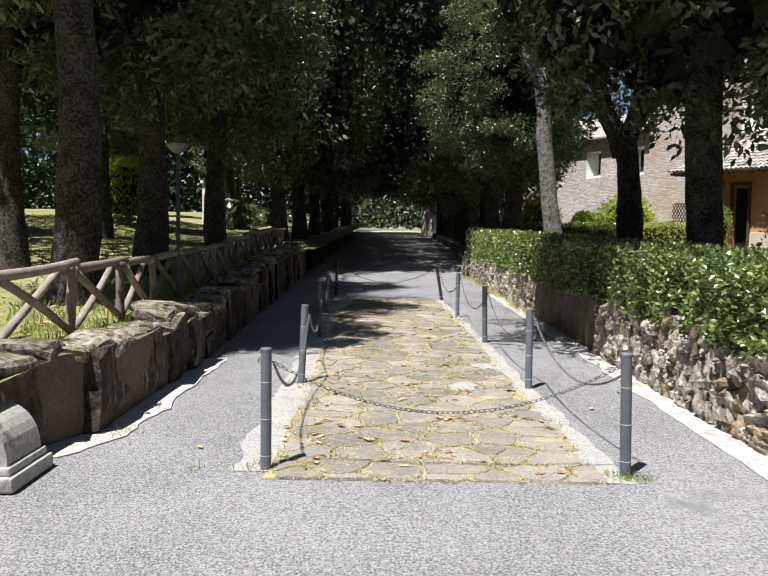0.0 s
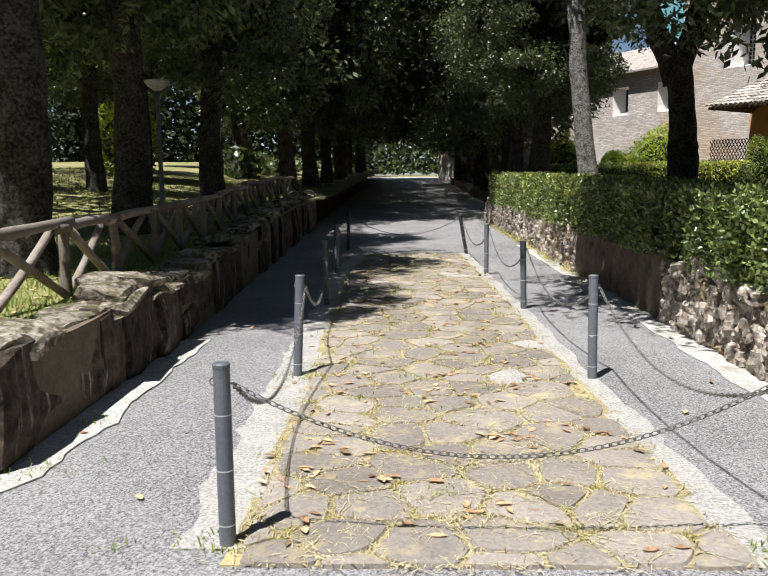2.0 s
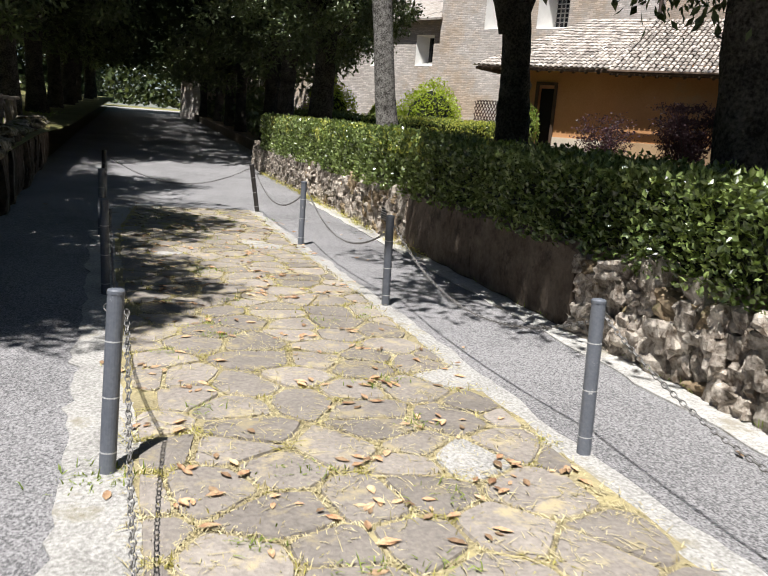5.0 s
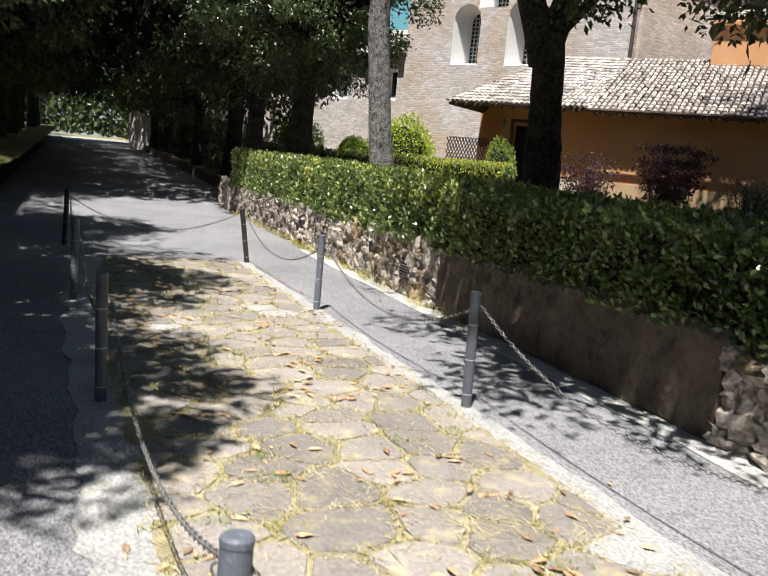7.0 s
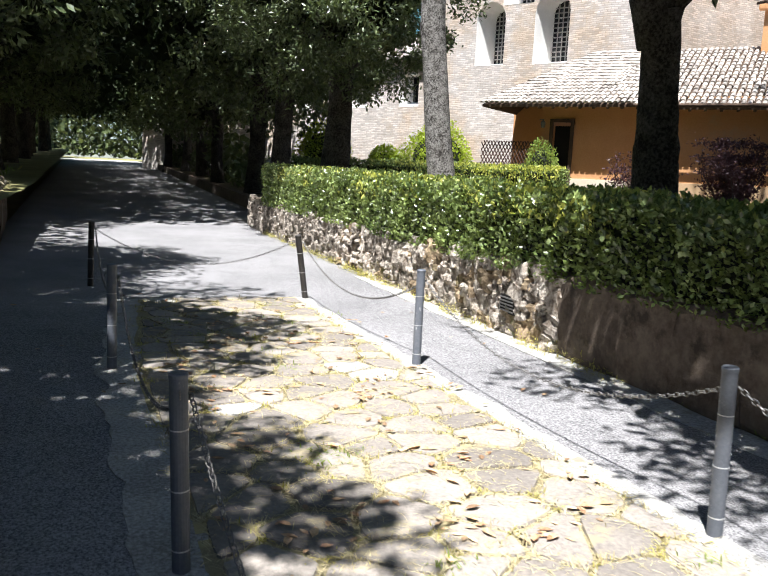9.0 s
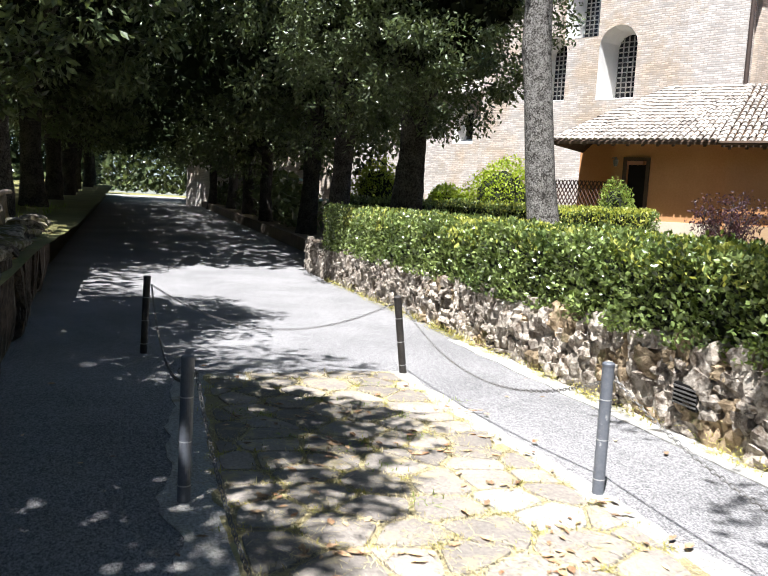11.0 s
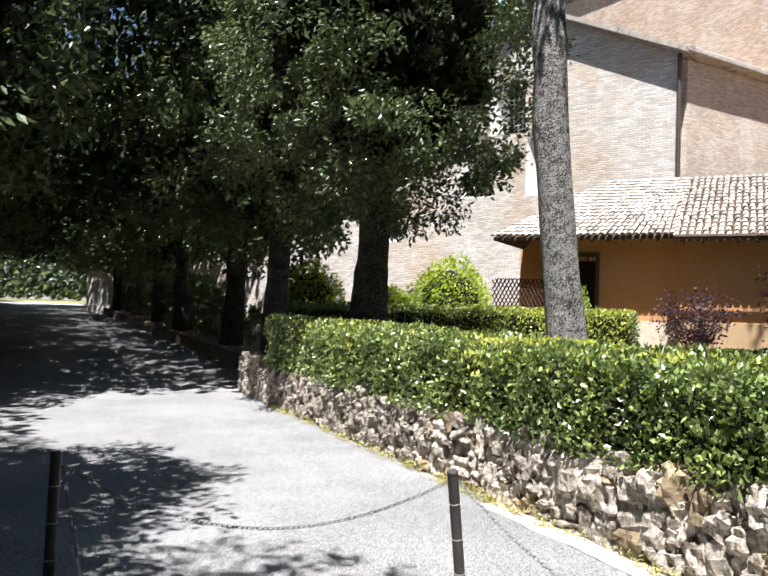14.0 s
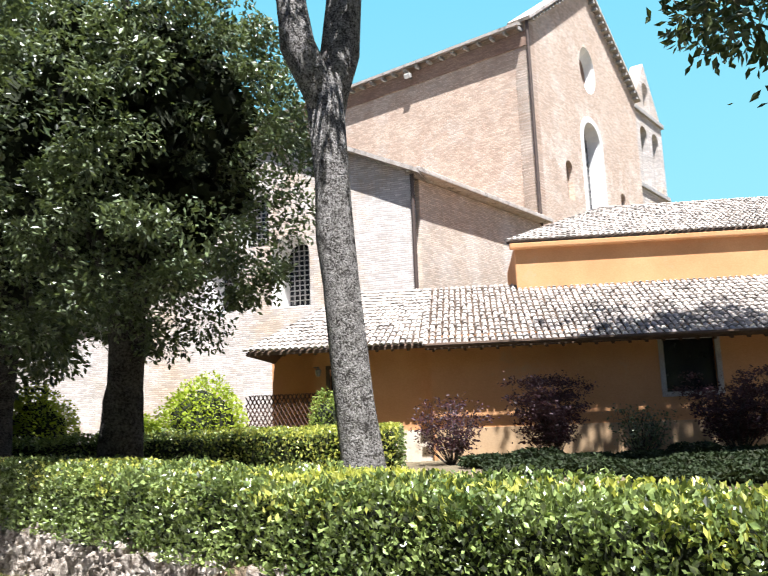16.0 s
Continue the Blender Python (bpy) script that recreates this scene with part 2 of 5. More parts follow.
BAND_BRICK = brick_mat("eave_brick", (0.24, 0.15, 0.11), (0.34, 0.24, 0.18), (0.8, 0.75, 0.7), HEAD_NAVE, 0.28, 0.09)
RENDER = mat("brown_wall_render", (0.085, 0.062, 0.046), 0.95, (0.22, 0.172, 0.128), 3.0, 16, 0.9, 0.03, "object", spread=0.2, stain=(0.06, 0.045, 0.034), stain_scale=2.4)
TAN = mat("tan_dado_render", (0.36, 0.235, 0.13), 0.95, (0.48, 0.34, 0.20), 0.9, 20, 0.3, 0.008, stain=(0.34, 0.25, 0.16), stain_scale=0.8, stain_at=0.56)
ORANGE = mat("orange_render", (0.48, 0.24, 0.105), 0.95, (0.60, 0.325, 0.155), 0.7, 20, 0.25, 0.008, stain=(0.49, 0.315, 0.18), stain_scale=0.5, stain_at=0.58)
# beige render, lightened to paint sun on the wall's foot
SUNLIT_BEIGE = mat("sunlit_beige_render", (0.50, 0.43, 0.33), 0.95, (0.64, 0.56, 0.45), 1.2, 24, 0.3, 0.008, stain=(0.38, 0.31, 0.23), stain_scale=1.1)
WHITE = mat("white_render", (0.66, 0.64, 0.60), 0.9, (0.80, 0.78, 0.74), 1.2, 30, 0.2, 0.006)
TILE = mat("roof_tile", (0.30, 0.25, 0.205), 0.95, (0.56, 0.52, 0.47), 3.0, 25, 0.5, 0.01, "island", spread=0.42, stain=(0.17, 0.15, 0.13), stain_scale=1.6)
TIMBER = mat("dark_eave_timber", (0.055, 0.035, 0.022), 0.8, (0.11, 0.07, 0.045), 3, 40, 0.4, 0.006)
LATTICE = mat("brown_lattice", (0.045, 0.022, 0.014), 0.7, (0.085, 0.045, 0.03), 6, 60, 0.3, 0.003)
DARK_GLASS = mat("dark_window_glass", (0.012, 0.013, 0.015), 0.08, (0.02, 0.02, 0.022), 2, 8, 0.02, 0.001, gloss=0.5)
# near-black paint standing for the unlit space inside openings
BLACK = mat("painted_dark_opening", (0.010, 0.009, 0.008), 1.0, (0.016, 0.014, 0.012), 2, 9, 0.1, 0.002)
COPPER = mat("brown_downpipe", (0.075, 0.055, 0.045), 0.6, (0.12, 0.09, 0.075), 3, 30, 0.2, 0.003, metal=0.3)


# ---- shaping helpers ----
def thing(name, label, category, at=(0, 0, 0), group="", kind=""):
    ob = new(name)
    ob.location = at
    return tagged(ob, label, category, group, kind)


def link_mesh(name, bm, material, parent=None, smooth=False, m=None):
    me = bpy.data.meshes.new(name)
    bmesh.ops.recalc_face_normals(bm, faces=bm.faces)
    bm.to_mesh(me)
    bm.free()
    for one in material if isinstance(material, (list, tuple)) else [material]:
        me.materials.append(one)
    if smooth:
        me.polygons.foreach_set("use_smooth", [True] * len(me.polygons))
    ob = new(name, me)
    if m is not None:
        ob.matrix_basis = m
    if parent:
        ob.parent = parent
    return ob


def part(name, bm, material, parent, label="", smooth=False, m=None):
    return tagged(link_mesh(name, bm, material, parent, smooth, m), label)


def share(name, me, parent, m, label=""):
    """Another object on a mesh that is already there."""
    ob = new(name, me)
    ob.matrix_basis = m
    ob.parent = parent
    return tagged(ob, label)


def raw(name, verts, faces, material, parent=None, smooth=False, m=None):
    me = bpy.data.meshes.new(name)
    me.from_pydata(verts, [], faces)
    me.materials.append(material)
    if smooth:
        me.polygons.foreach_set("use_smooth", [True] * len(me.polygons))
    ob = new(name, me)
    if m is not None:
        ob.matrix_basis = m
    if parent:
        ob.parent = parent
    return ob


def box_in(bm, size, m=Matrix(), bevel=0.0):
    got = bmesh.ops.create_cube(bm, size=1, matrix=m @ Matrix.Diagonal((*size, 1)))
    if bevel:
        edges = list({e for v in got["verts"] for e in v.link_edges})
        bmesh.ops.bevel(bm, geom=edges, offset=bevel, segments=2, affect="EDGES", profile=0.6)


def tube_in(bm, points, radii, sides=10, closed=True, rough=0.0, rng=None):
    """A tapered tube along points; rough shifts its ring corners."""
    rings = []
    for i, p in enumerate(points):
        p = Vector(p)
        a = Vector(points[max(i - 1, 0)])
        b = Vector(points[min(i + 1, len(points) - 1)])
        q = (b - a).normalized().to_track_quat("Z", "Y")
        ring = []
        for k in range(sides):
            r = radii[i] * (1 + (rng.uniform(-rough, rough) if rng else 0))
            w = 2 * math.pi * k / sides
            ring.append(bm.verts.new(p + q @ Vector((math.cos(w) * r, math.sin(w) * r, 0))))
        rings.append(ring)
    for one, two in zip(rings, rings[1:]):
        for k in range(sides):
            bm.faces.new((one[k], one[(k + 1) % sides], two[(k + 1) % sides], two[k]))
    if closed:
        bm.faces.new(rings[0][::-1])
        bm.faces.new(rings[-1])


def slab_with_holes(outer, holes, thick):
    """An upright slab in the xz plane, its face at y=0 and its back at y=thick, with holes through it."""
    from mathutils.geometry import tessellate_polygon
    loops = [[Vector((x, 0, z)) for x, z in loop] for loop in (outer, *holes)]
    flat = [v for loop in loops for v in loop]
    tris = tessellate_polygon(loops)
    bm = bmesh.new()
    front = [bm.verts.new(v) for v in flat]
    rear = [bm.verts.new(v + Vector((0, thick, 0))) for v in flat]
    for a, b, c in tris:
        bm.faces.new((front[a], front[b], front[c]))
        bm.faces.new((rear[c], rear[b], rear[a]))
    start = 0
    for loop in loops:
        for k in range(len(loop)):
            a, b = start + k, start + (k + 1) % len(loop)
            bm.faces.new((front[a], front[b], rear[b], rear[a]))
        start += len(loop)
    return bm


def arch(x0, x1, z0, z1, steps=10):
    """A round-headed opening's outline."""
    r = (x1 - x0) / 2
    mid = (x0 + x1) / 2
    return [(x0, z0), (x1, z0)] + [(mid + r * math.cos(a), z1 - r + r * math.sin(a)) for a in [math.pi * k / steps for k in range(steps + 1)]]


def rect(x0, x1, z0, z1):
    return [(x0, z0), (x1, z0), (x1, z1), (x0, z1)]


def leaves_mesh(name, centres, size, rng, material, parent, outward=None, droop=0.3, narrow=0.45):
    """Many small leaves, each a folded diamond of four corners, one at every centre."""
    n = len(centres)
    c = np.asarray(centres, float)
    d = rng.normal(size=(n, 3))
    if outward is not None:
        d = d * 0.75 + np.asarray(outward) * 0.9
    d[:, 2] -= droop
    d /= np.linalg.norm(d, axis=1, keepdims=True) + 1e-9
    side = np.cross(d, rng.normal(size=(n, 3)))
    side /= np.linalg.norm(side, axis=1, keepdims=True) + 1e-9
    up = np.cross(side, d)
    length = size * rng.uniform(0.65, 1.3, (n, 1))
    a = c - d * length * 0.5
    b = c + side * length * narrow * 0.5 + up * length * 0.06
    e = c + d * length * 0.5
    f = c - side * length * narrow * 0.5 + up * length * 0.06
    verts = np.stack([a, b, e, f], 1).reshape(-1, 3)
    i = np.arange(n)[:, None] * 4
    tris = np.concatenate([i + [0, 1, 2], i + [0, 2, 3]], 1).reshape(-1, 3)
    return raw(name, verts.tolist(), tris.tolist(), material, parent)

# ---- ground and road ----
def smooth_step(a, b, x):
    t = min(max((x - a) / (b - a), 0.0), 1.0)
    return t * t * (3 - 2 * t)


def road_height(y):
    return 0.0225 * max(y - 24.0, 0.0) * smooth_step(22, 32, y) if y < 86 else 0.0225 * 62


def left_height(x, y):
    """The park on the left: the soil behind the wall, then a lawn that climbs."""
    return 0.64 + 0.35 * smooth_step(5, 18, y) + road_height(y) + 0.95 * smooth_step(3.0, 16.0, -x) + 0.25 * smooth_step(16, 45, -x) + 0.06 * noise.noise((x * 0.5, y * 0.5, 0))


def sheet(name, material, xs, ys, height, label, parent=None):
    verts = [(x, y, height(x, y)) for y in ys for x in xs]
    w = len(xs)
    faces = [(j * w + i, j * w + i + 1, (j + 1) * w + i + 1, (j + 1) * w + i) for j in range(len(ys) - 1) for i in range(w - 1)]
    ob = raw(name, verts, faces, material, parent, True)
    return tagged(ob, label, name, kind="structure")


def steps(a, b, n):
    return [a + (b - a) * i / n for i in range(n + 1)]


far = [-900, -300, -120, -60] + steps(-40, 130, 68) + [180, 300, 900]
sheet("ground", EARTH, [-900, -300, -120, -60, -30, -15, -8, -2.6, 4.6, 8, 15, 30, 60, 120, 300, 900], far, lambda x, y: road_height(y) - 0.06, "bare brown earth under the whole park")
sheet("road", ASPHALT, steps(-2.4, 5.2, 16), steps(-30, 84, 114), lambda x, y: road_height(y) + 0.005 * noise.noise((x * 0.4, y * 0.4, 3)) - 0.006, "sunlit grey asphalt drive with worn pale aggregate")
sheet("forecourt", ASPHALT, [-60, -20, -8, -2.4], [-40, -20, -8, -1.2], lambda x, y: -0.02, "grey asphalt forecourt before the drive")
sheet("forecourt_east", ASPHALT, [5.2, 12, 40], [-40, -20, -8, -1.2], lambda x, y: -0.02, "grey asphalt forecourt before the drive")
sheet("lawn", LAWN, [-70, -50, -40, -32] + steps(-26, -1.75, 40), steps(-1.0, 90, 110), left_height, "patchy sunlit lawn with dry grass and fallen leaves")
sheet("gravel_court", CONCRETE, [-5, 0, 5, 9], [84, 90, 97], lambda x, y: road_height(84) + 0.01 * (y - 84) + 0.03, "bright pale gravel court at the avenue's end")
sheet("clearing", LAWN, [-40, -10, -2, 6, 20, 50], [84, 92, 104, 120], lambda x, y: road_height(84) + 0.01 * (y - 84), "bright sunlit grass at the end of the avenue")

# pale strips beside the paving and along the wall feet
PANEL = [(-0.06, -0.05), (-0.10, 3.1), (-0.20, 6.8), (-0.30, 10.25), (-0.05, 13.6)], [(2.42, -0.05), (2.30, 3.0), (2.24, 6.45), (2.14, 9.95), (2.06, 13.5)]


def on_line(line, y):
    for (x0, y0), (x1, y1) in zip(line, line[1:]):
        if y <= y1:
            return x0 + (x1 - x0) * (y - y0) / (y1 - y0)
    return line[-1][0]


def strip(name, left, right, y0, y1, z, material, label, rag=0.05, seed=1, height=0.03):
    bm = bmesh.new()
    n = int((y1 - y0) / 0.12)
    rows = []
    for i in range(n + 1):
        y = y0 + (y1 - y0) * i / n
        wob = noise.noise((y * 1.9, seed, 0)) * rag + noise.noise((y * 7, seed, 5)) * rag * 0.5
        wob2 = noise.noise((y * 1.9, seed + 9, 0)) * rag + noise.noise((y * 7, seed + 4, 5)) * rag * 0.5
        a, b = left(y) + wob, right(y) + wob2
        rows.append([bm.verts.new((a, y, z - height)), bm.verts.new((a, y, z)), bm.verts.new((b, y, z + 0.004 * noise.noise((y, 3, 1)))), bm.verts.new((b, y, z - height))])
    for p, q in zip(rows, rows[1:]):
        for k in range(3):
            bm.faces.new((p[k], p[k + 1], q[k + 1], q[k]))
    bm.faces.new(rows[0])
    bm.faces.new(rows[-1][::-1])
    ob = link_mesh(name, bm, material)
    return tagged(ob, label, "paving edge", kind="structure")


def left_face(y):
    return -1.45 - 0.50 * smooth_step(1.3, -0.4, y) - 0.35 * smooth_step(0.3, -0.05, y) if y < 5 else -1.45 - 0.75 * (y - 5) / 18.2


left_edge, right_edge = lambda y: on_line(PANEL[0], y), lambda y: on_line(PANEL[1], y)
strip("edging", lambda y: left_edge(y) - 0.20, lambda y: left_edge(y) + 0.14, -0.05, 13.6, 0.003, CONCRETE, "rough pale concrete edging beside the old paving", 0.10, 1)
strip("edging", lambda y: right_edge(y) - 0.12, lambda y: right_edge(y) + 0.10, -0.2, 13.6, 0.003, CONCRETE, "rough pale concrete edging beside the old paving", 0.07, 2)
strip("joint_bed", lambda y: left_edge(y) + 0.08, lambda y: right_edge(y) - 0.06, -0.20, 13.6, 0.003, JOINT, "dry yellow moss and grass between old paving stones", 0.05, 3)
strip("kerb", lambda y: -1.57 - 0.50 * smooth_step(1.3, -0.4, y) - 0.35 * smooth_step(0.3, -0.05, y), lambda y: left_face(y) + 0.20 + 0.18 * smooth_step(1.0, -0.4, y) + 0.03, -0.9, 4.6, 0.006, KERB, "broken pale concrete kerb at the wall's foot", 0.09, 5)
strip("kerb", lambda y: 3.46, lambda y: 3.85, -1.2, 15.5, 0.008, KERB, "pale worn concrete kerb at the wall's foot", 0.05, 7)


# ---- retaining walls ----
def left_wall_top(y):
    return 0.72 + 0.40 * smooth_step(4, 18, y) + 0.03 * math.sin(y * 2.3)


def right_face(y):
    return 3.78 + 1.0 * smooth_step(25.0, 30.0, y)


tn = [0.2, 0.8, 1.6, 3, 5, 8, 12, 20, 36, 76]
terrace_verts = [(right_face(y) + o, y, 0.74 - 0.33 * smooth_step(27, 30, y) + road_height(y) + 0.08 * smooth_step(1.5, 12, o)) for y in [-1.0] + steps(0, 100, 60) for o in tn]
terrace = raw("terrace", terrace_verts, [(j * 10 + i, j * 10 + i + 1, (j + 1) * 10 + i + 1, (j + 1) * 10 + i) for j in range(61) for i in range(9)], EARTH, None, True)
tagged(terrace, "bare brown soil of the raised church garden", "terrace", kind="structure")


def wall_core(name, face, thick, top, y0, y1, material, label):
    bm = bmesh.new()
    n = int((y1 - y0) / 0.4)
    rows = []
    for i in range(n + 1):
        y = y0 + (y1 - y0) * i / n
        x = face(y)
        z0, z1 = road_height(y) - 0.08, top(y)
        rows.append([bm.verts.new(p) for p in ((x, y, z0), (x, y, z1), (x + thick, y, z1), (x + thick, y, z0))])
    for p, q in zip(rows, rows[1:]):
        for k in range(4):
            bm.faces.new((p[k], p[(k + 1) % 4], q[(k + 1) % 4], q[k]))
    bm.faces.new(rows[0])
    bm.faces.new(rows[-1][::-1])
    return tagged(link_mesh(name, bm, material), label, "wall", kind="structure")


wall_left = wall_core("wall_left", lambda y: left_face(y) - 0.36, 0.30, lambda y: left_wall_top(y) - 0.07, -1.6, 23.2, MORTAR, "low retaining wall of large weathered stone slabs")
wall_right = wall_core("wall_right", lambda y: right_face(y) + 0.05, 0.35, lambda y: 0.78 - 0.35 * smooth_step(27, 30, y) + road_height(y), -1.6, 84.0, MORTAR, "low retaining wall of rough tufa rubble")


# ---- trees ----
def limb(bm, start, end, r0, r1, rng, bend=0.12, n=6, sides=8):
    a, b = Vector(start), Vector(end)
    span = (b - a).length
    pts, rad = [], []
    off = Vector((rng.uniform(-1, 1), rng.uniform(-1, 1), rng.uniform(-0.4, 0.4))) * span * bend
    for i in range(n + 1):
        t = i / n
        pts.append(a.lerp(b, t) + off * math.sin(math.pi * t))
        rad.append(r0 + (r1 - r0) * t)
    tube_in(bm, pts, rad, sides, True, 0.06, rng)
    return pts


def crown_points(clumps, per, rng, spread):
    pts, outs = [], []
    for c, r in clumps:
        d = rng.normal(size=(per, 3))
        d /= np.linalg.norm(d, axis=1, keepdims=True)
        rad = r * rng.uniform(0.25, 1.0, (per, 1)) ** 0.5 * (1 + spread * rng.normal(size=(per, 1)) * 0.3)
        pts.append(np.asarray(c) + d * rad * [1, 1, 0.75])
        outs.append(d)
    return np.concatenate(pts), np.concatenate(outs)


def tree(seed, height, radius, trunk_to, crown_r, crown_low, clumps=60, per=90, leaf=0.16, bark=None, lean=(0, 0), label="", group="", hang=0.0, shift=(0, 0), sprays=500, reach_by=(0.45, 0.8), clump_by=(0.12, 0.25), fork=(), stretch=1.0, fill=0.78):
    """A tree at the origin: trunk with flared foot, limbs that leave it, and a crown of leaf clumps round near-black
    inner sprays that paint its shade.
    """
    rng, nr = random.Random(seed), np.random.default_rng(seed)
    root = thing("tree", label, "tree", group=group)
    bm = bmesh.new()
    top = Vector((lean[0], lean[1], trunk_to))
    pts, rad = [], []
    for i in range(17):
        t = i / 16
        pts.append((top.x * t + 0.05 * math.sin(5 * t + seed), top.y * t + 0.05 * math.cos(4 * t + seed), -0.25 + (trunk_to + 0.25) * t))
        rad.append(radius * (1.0 - 0.22 * t + 0.55 * math.exp(-t * 14) + 0.05 * math.sin(9 * t + seed)))
    tube_in(bm, pts, rad, 18, True, 0.07, rng)
    part("trunk", bm, bark or BARK, root, smooth=True)
    mid = Vector((shift[0], shift[1], 0))
    n_limb = 6
    for k in range(n_limb):
        bl = bmesh.new()
        w = 2 * math.pi * (k + rng.uniform(-0.3, 0.3)) / n_limb
        reach = crown_r * rng.uniform(*reach_by)
        end = mid + Vector((math.cos(w) * reach, math.sin(w) * reach, crown_low + (height - crown_low) * rng.uniform(0.35, 0.85)))
        if k < len(fork):
            fx, fy = fork[k]
            tube_in(bl, [(top.x + fx * a, top.y + fy * a, trunk_to + b) for a, b in ((0.05, -0.45), (0.22, 0.0), (0.55, 0.45), (0.85, 1.1), (1.0, 2.4))] + [end], [radius * q for q in (0.62, 0.72, 0.66, 0.58, 0.45, 0.12)], 12, True, 0.06, rng)
        else:
            limb(bl, Vector((top.x, top.y, trunk_to - 0.2)), end, radius * (0.3 if fork else 0.5), radius * 0.10, rng)
        part("limb", bl, bark or BARK, root, smooth=True)
    spots = []
    while len(spots) < clumps:
        v = Vector((rng.uniform(-1, 1), rng.uniform(-1, 1), rng.uniform(-1, 1)))
        if not 0.45 < v.length < 1:
            continue
        z = (crown_low + height) / 2 + v.z * (height - crown_low) / 2
        spots.append(((mid.x + v.x * crown_r, mid.y + v.y * crown_r * stretch, z - hang * max(0, v.xy.length - 0.5)), crown_r * rng.uniform(*clump_by)))
    c, o = crown_points(spots, per, nr, 0.5)
    crown = leaves_mesh("crown", c, leaf, nr, OAK_LEAF, root, o)
    # opaque near-black sprays added to darken the crown's inside and block light
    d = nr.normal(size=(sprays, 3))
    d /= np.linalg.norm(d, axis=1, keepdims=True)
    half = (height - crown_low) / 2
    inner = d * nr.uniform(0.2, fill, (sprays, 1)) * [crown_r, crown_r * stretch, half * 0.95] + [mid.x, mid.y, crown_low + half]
    tagged(leaves_mesh("inner_sprays", inner, 0.33, nr, INNER_SHADE, root, d * 0.2, 0.0, 0.8), "near-black leaves painting the crown's inner shade")
    return root


OAK = "dark evergreen holm oak with rough bark beside the drive"
oak_first = tree(11, 10.5, 0.30, 4.2, 2.4, 3.6, 150, 190, 0.15, shift=(-0.6, -0.1), stretch=1.12, label="holm oak with a rough grey trunk behind the rustic fence", group="avenue oaks", sprays=4200)
oak_mid = tree(12, 11.0, 0.30, 4.0, 3.4, 2.7, 130, 190, 0.17, label=OAK, group="avenue oaks", sprays=2600, hang=0.3)
oak_far = tree(13, 11.0, 0.33, 3.6, 4.3, 2.1, 90, 130, 0.26, label=OAK, group="avenue oaks", hang=0.5, sprays=2600)
oak_tall = tree(16, 12.5, 0.245, 5.0, 3.9, 2.1, 230, 210, 0.15, label="tall dark holm oak rising behind the clipped hedge", group="garden oaks", sprays=13000, stretch=1.30, fill=0.92, shift=(-0.35, 0.25), lean=(-0.3, 0))
oak_fork = tree(23, 11.0, 0.29, 2.95, 3.3, 3.0, 170, 300, 0.125, label="dark forked holm oak behind the clipped hedge", group="garden oaks", sprays=2200, lean=(-0.36, 0), shift=(0.7, -1.8), reach_by=(0.12, 0.4), fork=((-0.75, -0.2), (0.55, 0.15)))
oak_dense = tree(17, 9.6, 0.355, 3.3, 3.2, 2.5, 270, 270, 0.112, clump_by=(0.09, 0.20), fill=0.66, label="dense dark holm oak in the hedged garden bed", group="garden oaks", sprays=9000, hang=0.2)
# tall tree out of view, added only for its shade on the annex
shade_pine = tree(29, 19.0, 0.35, 13.0, 5.5, 13.0, 120, 170, 0.22, label="unseen tall evergreen added to shade the annex", group="garden oaks", sprays=3200)

def stand(ob, x, y, z, turn=0, size=1.0):
    ob.matrix_basis = pose(x, y, z, 0, 0, turn) @ Matrix.Diagonal((size, size, size, 1))
    return ob


def plant(ob, x, y, z, turn=0, size=1.0):
    made = copy_thing(ob, pose(x, y, z, 0, 0, turn))
    made.scale = (size, size, size)
    return made


stand(oak_first, -3.25, 4.9, 0.66)
stand(oak_mid, -3.7, 9.6, 0.80, 40)
stand(oak_far, -3.6, 26.0, 1.0)
stand(oak_dense, 5.06, 21.85, 0.85, 10)
stand(oak_tall, 5.2, 5.3, 0.80)
stand(oak_fork, 6.15, 11.6, 0.80)
stand(shade_pine, 17.0, 15.0, 1.0)
# two unseen oak copies, added to cast shade on the garden
for x, y, turn in ((13.5, 7.0, 90), (11.0, 2.5, 300)):
    plant(oak_fork, x, y, 1.0, turn, 1.05)
row = random.Random(5)
plant(oak_mid, -3.6, 14.8, 0.95, 170, 0.92)
for y in (32.0, 38.5, 45.0, 52.0, 60.0, 68.0, 76.0):
    plant(oak_far, -3.5 + row.uniform(-0.3, 0.2), y + row.uniform(-0.5, 0.5), left_height(-3.5, y) - 0.05, row.uniform(0, 360), row.uniform(0.9, 1.1))
for y in (27.8, 33.7, 41.6, 48.5, 55.5, 63.0, 71.0, 79.0):
    plant(oak_far if y > 30 else oak_mid, 5.2 + row.uniform(-0.2, 0.4), y, road_height(y) + 0.1, row.uniform(0, 360), row.uniform(0.9, 1.1))
for x, y in ((-5.9, 8.6), (-8.2, 19.5), (-9.5, 28), (-8, 38), (-13, 15), (-14, 34), (-10, 50), (-16, 46), (-9, 62), (-20, 24), (-18, 8), (-24, 36)):
    plant(row.choice((oak_mid, oak_first)), x, y, left_height(x, y) - 0.05, row.uniform(0, 360), row.uniform(0.85, 1.05))

